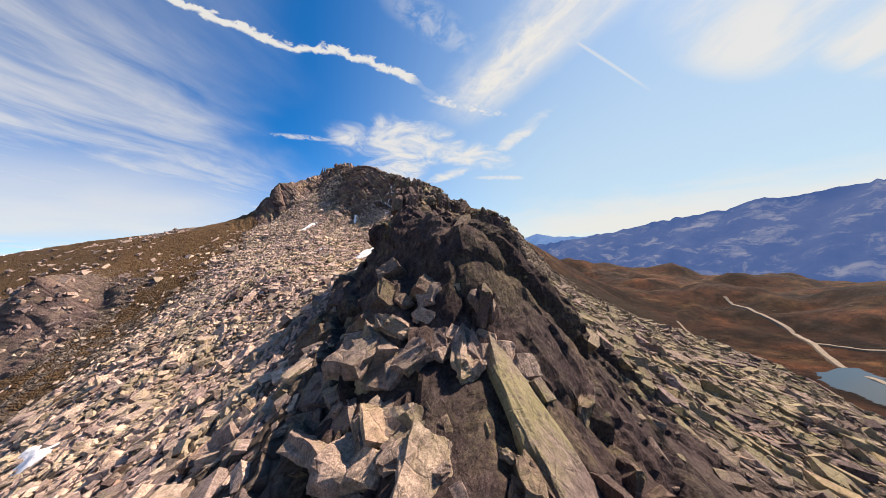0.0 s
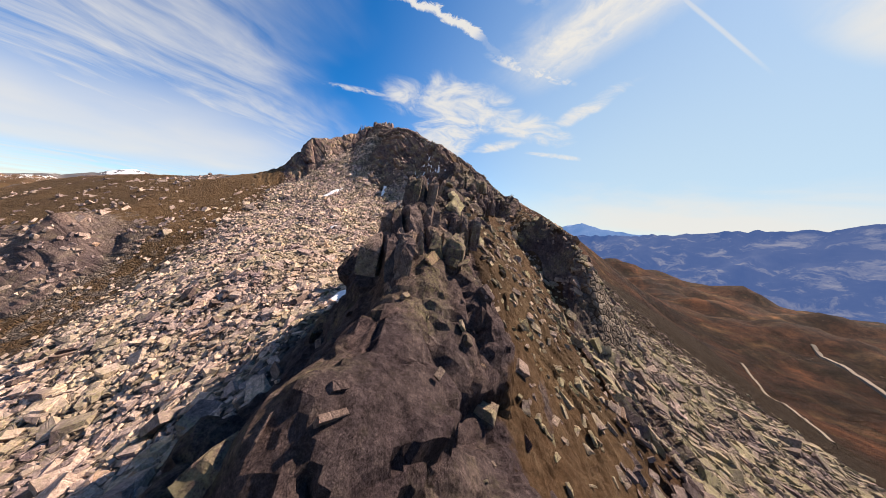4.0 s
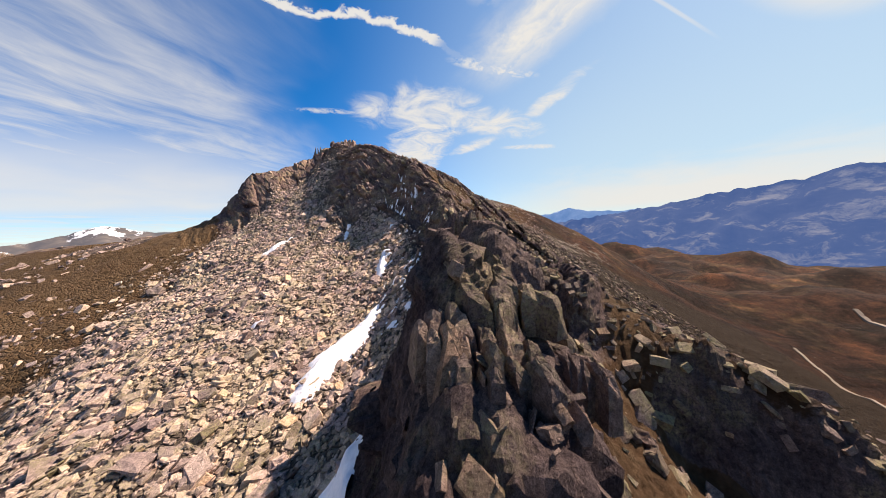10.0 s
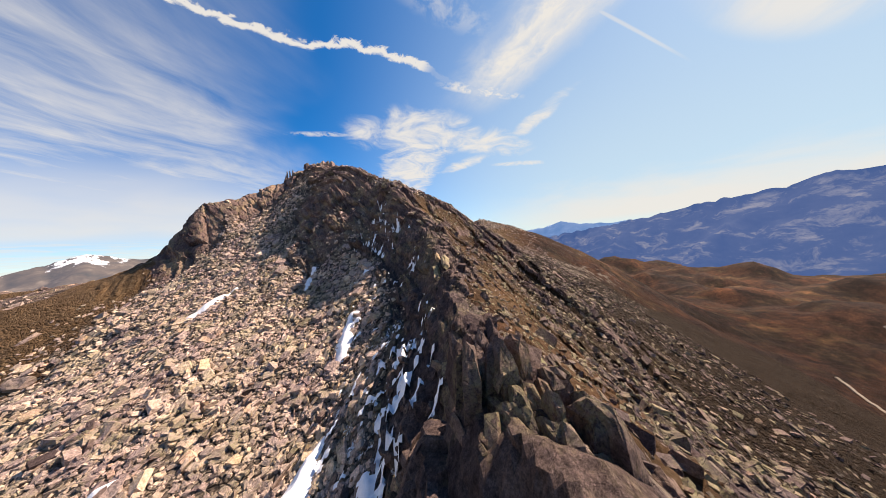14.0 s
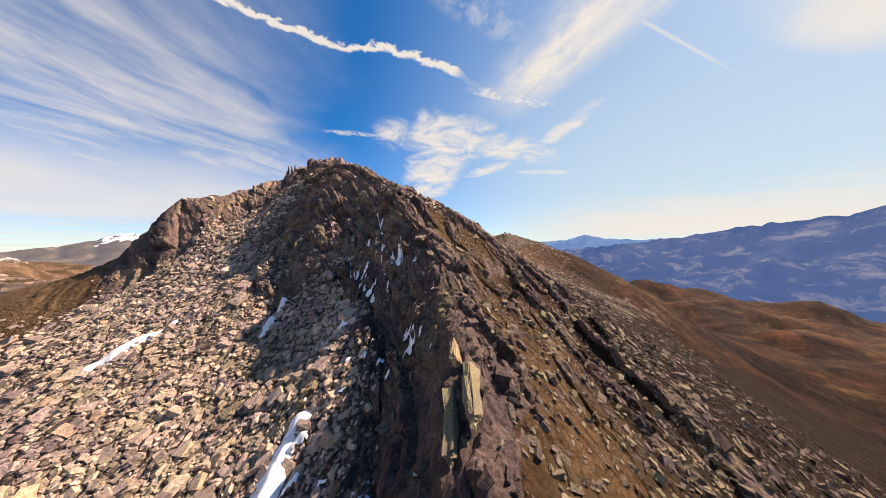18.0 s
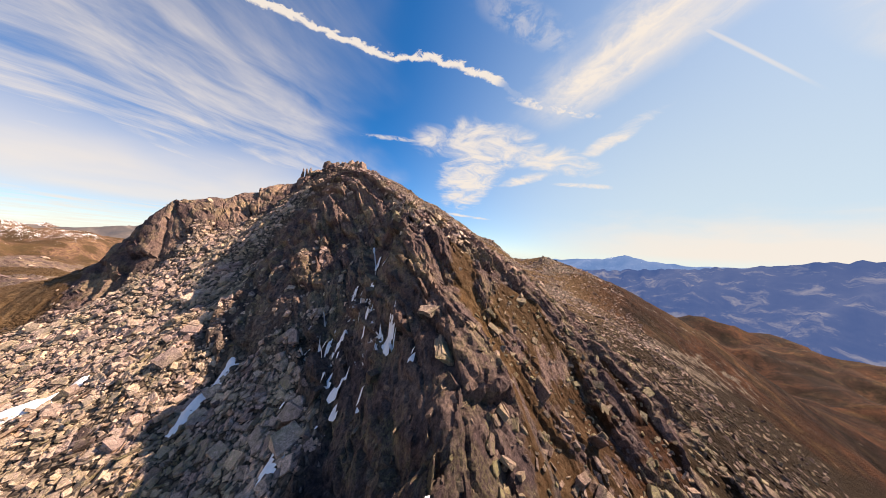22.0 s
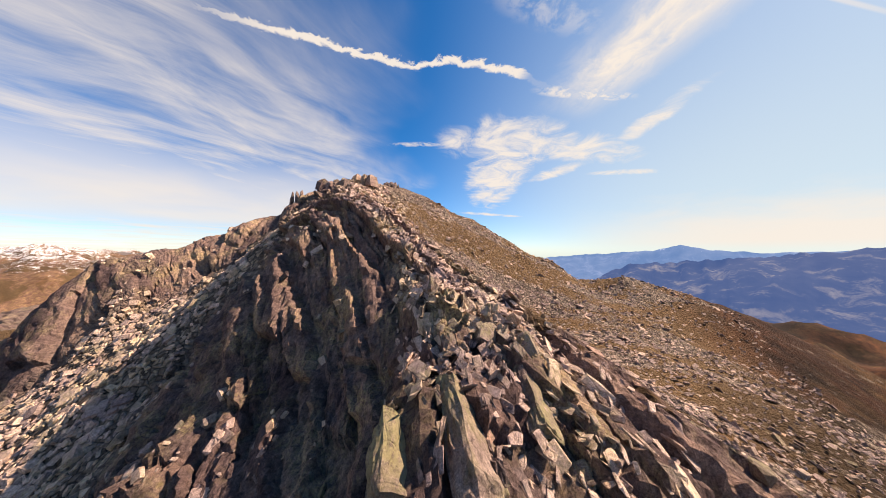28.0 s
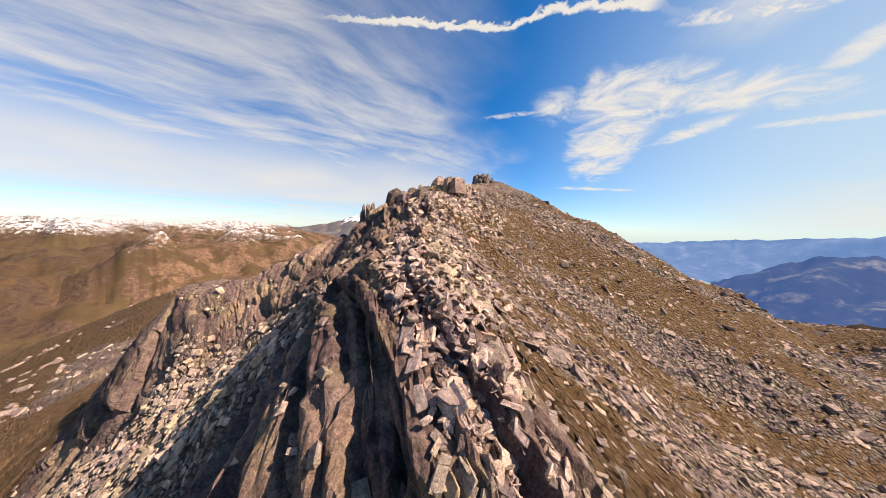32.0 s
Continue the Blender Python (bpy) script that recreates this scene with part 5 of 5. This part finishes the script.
SLABS = [shape_mesh("rock_plate", 200 + i, 0.16 + 0.03 * (i % 4), 0.55 + 0.08 * (i % 5), 2 + i % 3) for i in range(10)]
g = np.random.default_rng(21)
cy = np.sort(np.concatenate([g.uniform(4, 16, 90), g.uniform(16, 150, 130), g.uniform(160, 189, 80)]))
cx = np.interp(cy, CREST_Y, CREST_X) + np.where(cy < 16, g.normal(-4.2, 3.2, 300), np.where(cy < 30, g.normal(-8, 2.0, 300), np.where(cy < 150, g.normal(8.0, 3.0, 300), g.normal(2.5, 3.0, 300))))
cz, cn = slope(cx, cy)
cs = np.clip(1.15 * np.exp(0.42 * g.standard_normal(300)), 0.55, 2.4)
cs = np.where(cy > 150, 0.5 * cs, np.where(cy < 30, 1.2 * cs, 0.75 * cs)) * np.where(np.abs(side_of(cx, cy)) < 1.5, 0.7, 1.0)
cm = turn_matrices(cn, g.uniform(0, 6.28, 300), 0.4 * g.standard_normal(300), 0.4 * g.standard_normal(300))
for i in range(300):
    # darker copy mid-ridge: part of that stretch's shade is put into the tone
    ob = new("boulder", PALE[i % 7] if cy[i] > 150 or cy[i] < 15 else BOULDERS[i % len(BOULDERS)])
    ob.matrix_world = Matrix.Translation((cx[i], cy[i], cz[i] + 0.02 * cs[i])) @ Matrix(cm[i].tolist()).to_4x4() @ Matrix.Scale(cs[i], 4)
    big = "large" if cs[i] > 1.7 else "small" if cs[i] < 0.9 else "squarish"
    tagged(ob, big + " angular gneiss boulder with yellow-green lichen on the crest", "boulder", "boulders on the crest")
n_slab = 120
sy = np.sort(np.concatenate([g.uniform(4, 15, 8), g.uniform(164, 200, 112)]))
sx = np.interp(sy, CREST_Y, CREST_X) + np.abs(g.normal(1.5, 2.6, n_slab))
sz = height(sx, sy)
heading = np.degrees(np.arctan2(np.interp(sy + 3, CREST_Y, CREST_X) - np.interp(sy - 3, CREST_Y, CREST_X), 6.0))
for i in range(n_slab):
    size = float(np.clip(2.1 * math.exp(0.35 * g.standard_normal()), 1.1, 3.6)) * (0.5 if sy[i] > 150 else 1.0)
    ob = new("rock_plate", PALE_SLABS[i % 7] if sy[i] > 150 else SLABS[i % len(SLABS)])
    ob.matrix_world = Matrix.Translation((sx[i], sy[i], sz[i] + 0.05 * size)) @ pose(0, 0, 0, 10 * g.standard_normal() + 10, 18 + 14 * g.standard_normal(), 90 - heading[i] + 12 * g.standard_normal()) @ Matrix.Scale(size, 4)
    tagged(ob, "tilted gneiss plate standing on edge along the crest", "rock", "plates standing on the crest")


def dipping_slab(x, y, up, long, wide, thick, dip, heading, seed, label):
    """A big bed that crops out on the crest: its flat top dips to the side."""
    r = random.Random(seed)
    bm = stone_shape(r, wide / long, thick / long, 5)
    bmesh.ops.scale(bm, vec=(long, long, long), verts=bm.verts)
    roughen(bm, 3, 0.22, seed)
    ob = part("bed_slab", bm, ROCK_PALE)
    ob.matrix_world = Matrix.Translation((x, y, float(height(x, y)[0]) + up)) @ pose(0, 0, 0, 0, 0, 90 - heading) @ pose(0, 0, 0, dip, -16, 0)
    return tagged(ob, label, "rock", "pale beds on the crest")


for i, (x, y, up, l, w, t, dip, head) in enumerate((
        (-0.9, 6.4, 0.0, 2.6, 1.5, 0.6, -26, 4), (0.6, 11.5, 0.1, 3.2, 1.2, 0.8, -55, 2), (3.0, 9.6, 0.2, 7.0, 3.8, 0.9, -46, -4), (-3.8, 12.5, 0.2, 2.4, 1.7, 1.3, -30, 10),
        (-2.2, 46.5, 0.2, 4.6, 1.6, 0.8, -48, 0), (-1.0, 48.5, 0.1, 3.6, 1.4, 0.9, -52, -5), (0.4, 50.5, 0.0, 3.0, 1.2, 0.7, -50, 5), (-3.5, 56.5, 0.0, 3.4, 1.6, 0.9, -45, 0),
        (-9.6, 121.5, 0.2, 5.5, 1.3, 0.9, -62, -6), (-8.2, 123.0, 0.1, 6.0, 1.5, 0.9, -55, -4), (-10.0, 128.5, 0.1, 4.0, 1.4, 0.8, -58, -8),
        (0.6, 99.0, 0.0, 5.0, 1.6, 0.8, -50, -4), (3.4, 94.5, 0.0, 4.6, 1.5, 0.8, -48, -8), (-1.2, 103.5, 0.0, 4.4, 1.4, 0.8, -52, -4), (-16.0, 149.0, 0.0, 3.6, 2.0, 0.8, -40, -20), (-18.5, 152.0, 0.3, 2.6, 1.8, 0.6, -12, 20),
        (-27.4, 167.6, 0.1, 5.0, 2.4, 1.1, -46, -28), (-25.0, 171.0, 0.0, 3.6, 1.8, 1.0, -48, -24), (-29.4, 166.0, 0.2, 3.2, 2.2, 1.4, -30, -30))):
    dipping_slab(x, y, up, l, w, t, -dip, head, 400 + i, "pale yellow-green lichened gneiss bed dipping off the crest")


def tower(x, y, high, wide, columns, seed, label, group, material=None):
    """A crag of several upright blocks split by cracks."""
    r = random.Random(seed)
    zg = float(height(x, y)[0])
    root = new("rock_tower")
    root.location = (x, y, zg - 2.0)
    tagged(root, label, "rock tower", group)
    lean = 12 * (r.random() - 0.3)
    for c in range(columns):
        a = 6.283 * c / columns + r.random()
        off = wide * (0.16 + 0.42 * r.random()) * (c > 0)
        h = high * (1 - 0.6 * r.random() * (c > 0)) + 2.0
        w = wide * (0.20 + 0.20 * r.random())
        bm = bmesh.new()
        tilt = 0.35 * (r.random() - 0.5)
        long = 1.2 + 0.8 * r.random()
        for f, rad in ((0, 0.62), (0.62, 0.52), (0.86, 0.38), (1.0, 0.18)):
            for qx, qy in ((-1, -1), (1, -1), (1, 1), (-1, 1)):
                rr = w * rad * (0.8 + 0.35 * r.random())
                bm.verts.new((0.62 * rr * qx + tilt * f * w, long * rr * qy, h * (f - (0.16 + 0.3 * r.random()) * (f > 0.9) * (qx * qy > 0)) - h / 2))
        res = bmesh.ops.convex_hull(bm, input=bm.verts)
        bmesh.ops.delete(bm, geom=list({e for e in (*res["geom_interior"], *res["geom_unused"]) if isinstance(e, bmesh.types.BMVert)}), context="VERTS")
        roughen(bm, 2, 0.075 * w, seed * 9 + c)
        ob = part("side_pillar" if c else "main_pillar", bm, material or ROCK_TOWER, root)
        ob.location = (off * math.cos(a), off * math.sin(a), h / 2)
        ob.rotation_euler = (radians(12 * (r.random() - 0.5)), radians(lean + 16 * (r.random() - 0.5)), 0.3 + 0.7 * (r.random() - 0.5))
    return root


for i, (x, y, h, w) in enumerate(((-5.8, 45.8, 1.0, 3.0), (-5.2, 41.4, 1.2, 3.8), (-4.4, 37.0, 0.9, 4.0), (-3.0, 39.4, 0.9, 4.0), (-2.2, 43.0, 0.9, 3.8))):
    tower(x, y, h, w, 14, 300 + i, "fluted grey gneiss fin split by upright cracks", "fins on the lower crest", ROCK_FIN)
for i, (x, y, h, w) in enumerate(((-5.6, 70.4, 1.6, 4.6), (-2.4, 72.2, 1.4, 4.6), (0.6, 71.6, 1.2, 4.2), (-3.4, 67.6, 1.2, 4.0), (-4.4, 93.4, 1.4, 3.6), (-2.0, 90.0, 1.0, 4.2))):
    tower(x, y, h, w, 12, 310 + i, "blocky gneiss crag with a dark shaded side", "crags on the middle crest", ROCK_FIN)
for i, (x, y, h, w) in enumerate(((-98, 214, 3.2, 1.6), (-96.5, 213.6, 4, 1.8), (-95, 214.2, 3.6, 1.7), (-93.6, 214.6, 3, 1.8))):
    tower(x, y, h, w, 3, 330 + i, "thin upright rock spike on the skyline", "rock spikes on the shoulder")
for i, (x, y, h, w) in enumerate(((-83, 218, 2.2, 7), (-80.5, 228, 2.4, 7), (-98, 270, 1.8, 6), (-92, 262, 1.4, 6))):
    tower(x, y, h, w, 12, 360 + i, "broken summit crag of stacked blocks", "summit crags")

# ---- single large boulders on the scree ----
for i, (x, y, size, label) in enumerate(((-41, 78, 3.2, "large pale boulder sitting on the boulder field"), (-60.5, 153, 3.4, "flat pale block at the edge of the shadow"),
                                         (-104, 127, 4.6, "long dark slab lying on the scree"), (-52, 64, 2.3, "tan boulder among smaller stones"), (-31, 92, 2.4, "tan boulder beside the snow"),
                                         (-48, 105, 2.5, "tan boulder among smaller stones"), (-25, 60, 2.2, "grey boulder at the foot of the crags"), (-33, 118, 2.2, "grey boulder beside the snow"),
                                         (-70, 116, 2.6, "tan boulder among smaller stones"), (-84, 104, 2.8, "tan boulder among smaller stones"), (-40, 136, 2.6, "rust-stained block on the scree"),
                                         (31, 60, 2.6, "lichened block on the eastern scree"), (37, 88, 2.3, "lichened block on the eastern scree"), (26, 30, 2.6, "lichened block on the eastern scree"),
                                         (34, 45, 3.0, "long lichened slab on the eastern scree"), (20, 24, 2.2, "lichened block on the eastern scree"))):
    ob = new("boulder", BIG[i % len(BIG)])
    zz, nn = slope(np.array([float(x)]), np.array([float(y)]))
    m = turn_matrices(nn, np.array([i * 1.7]), np.array([0.15]), np.array([-0.1]))[0]
    ob.matrix_world = Matrix.Translation((x, y, zz[0] + 0.12 * size)) @ Matrix(m.tolist()).to_4x4() @ Matrix.Scale(size, 4)
    tagged(ob, label, "boulder", "large boulders on the scree")
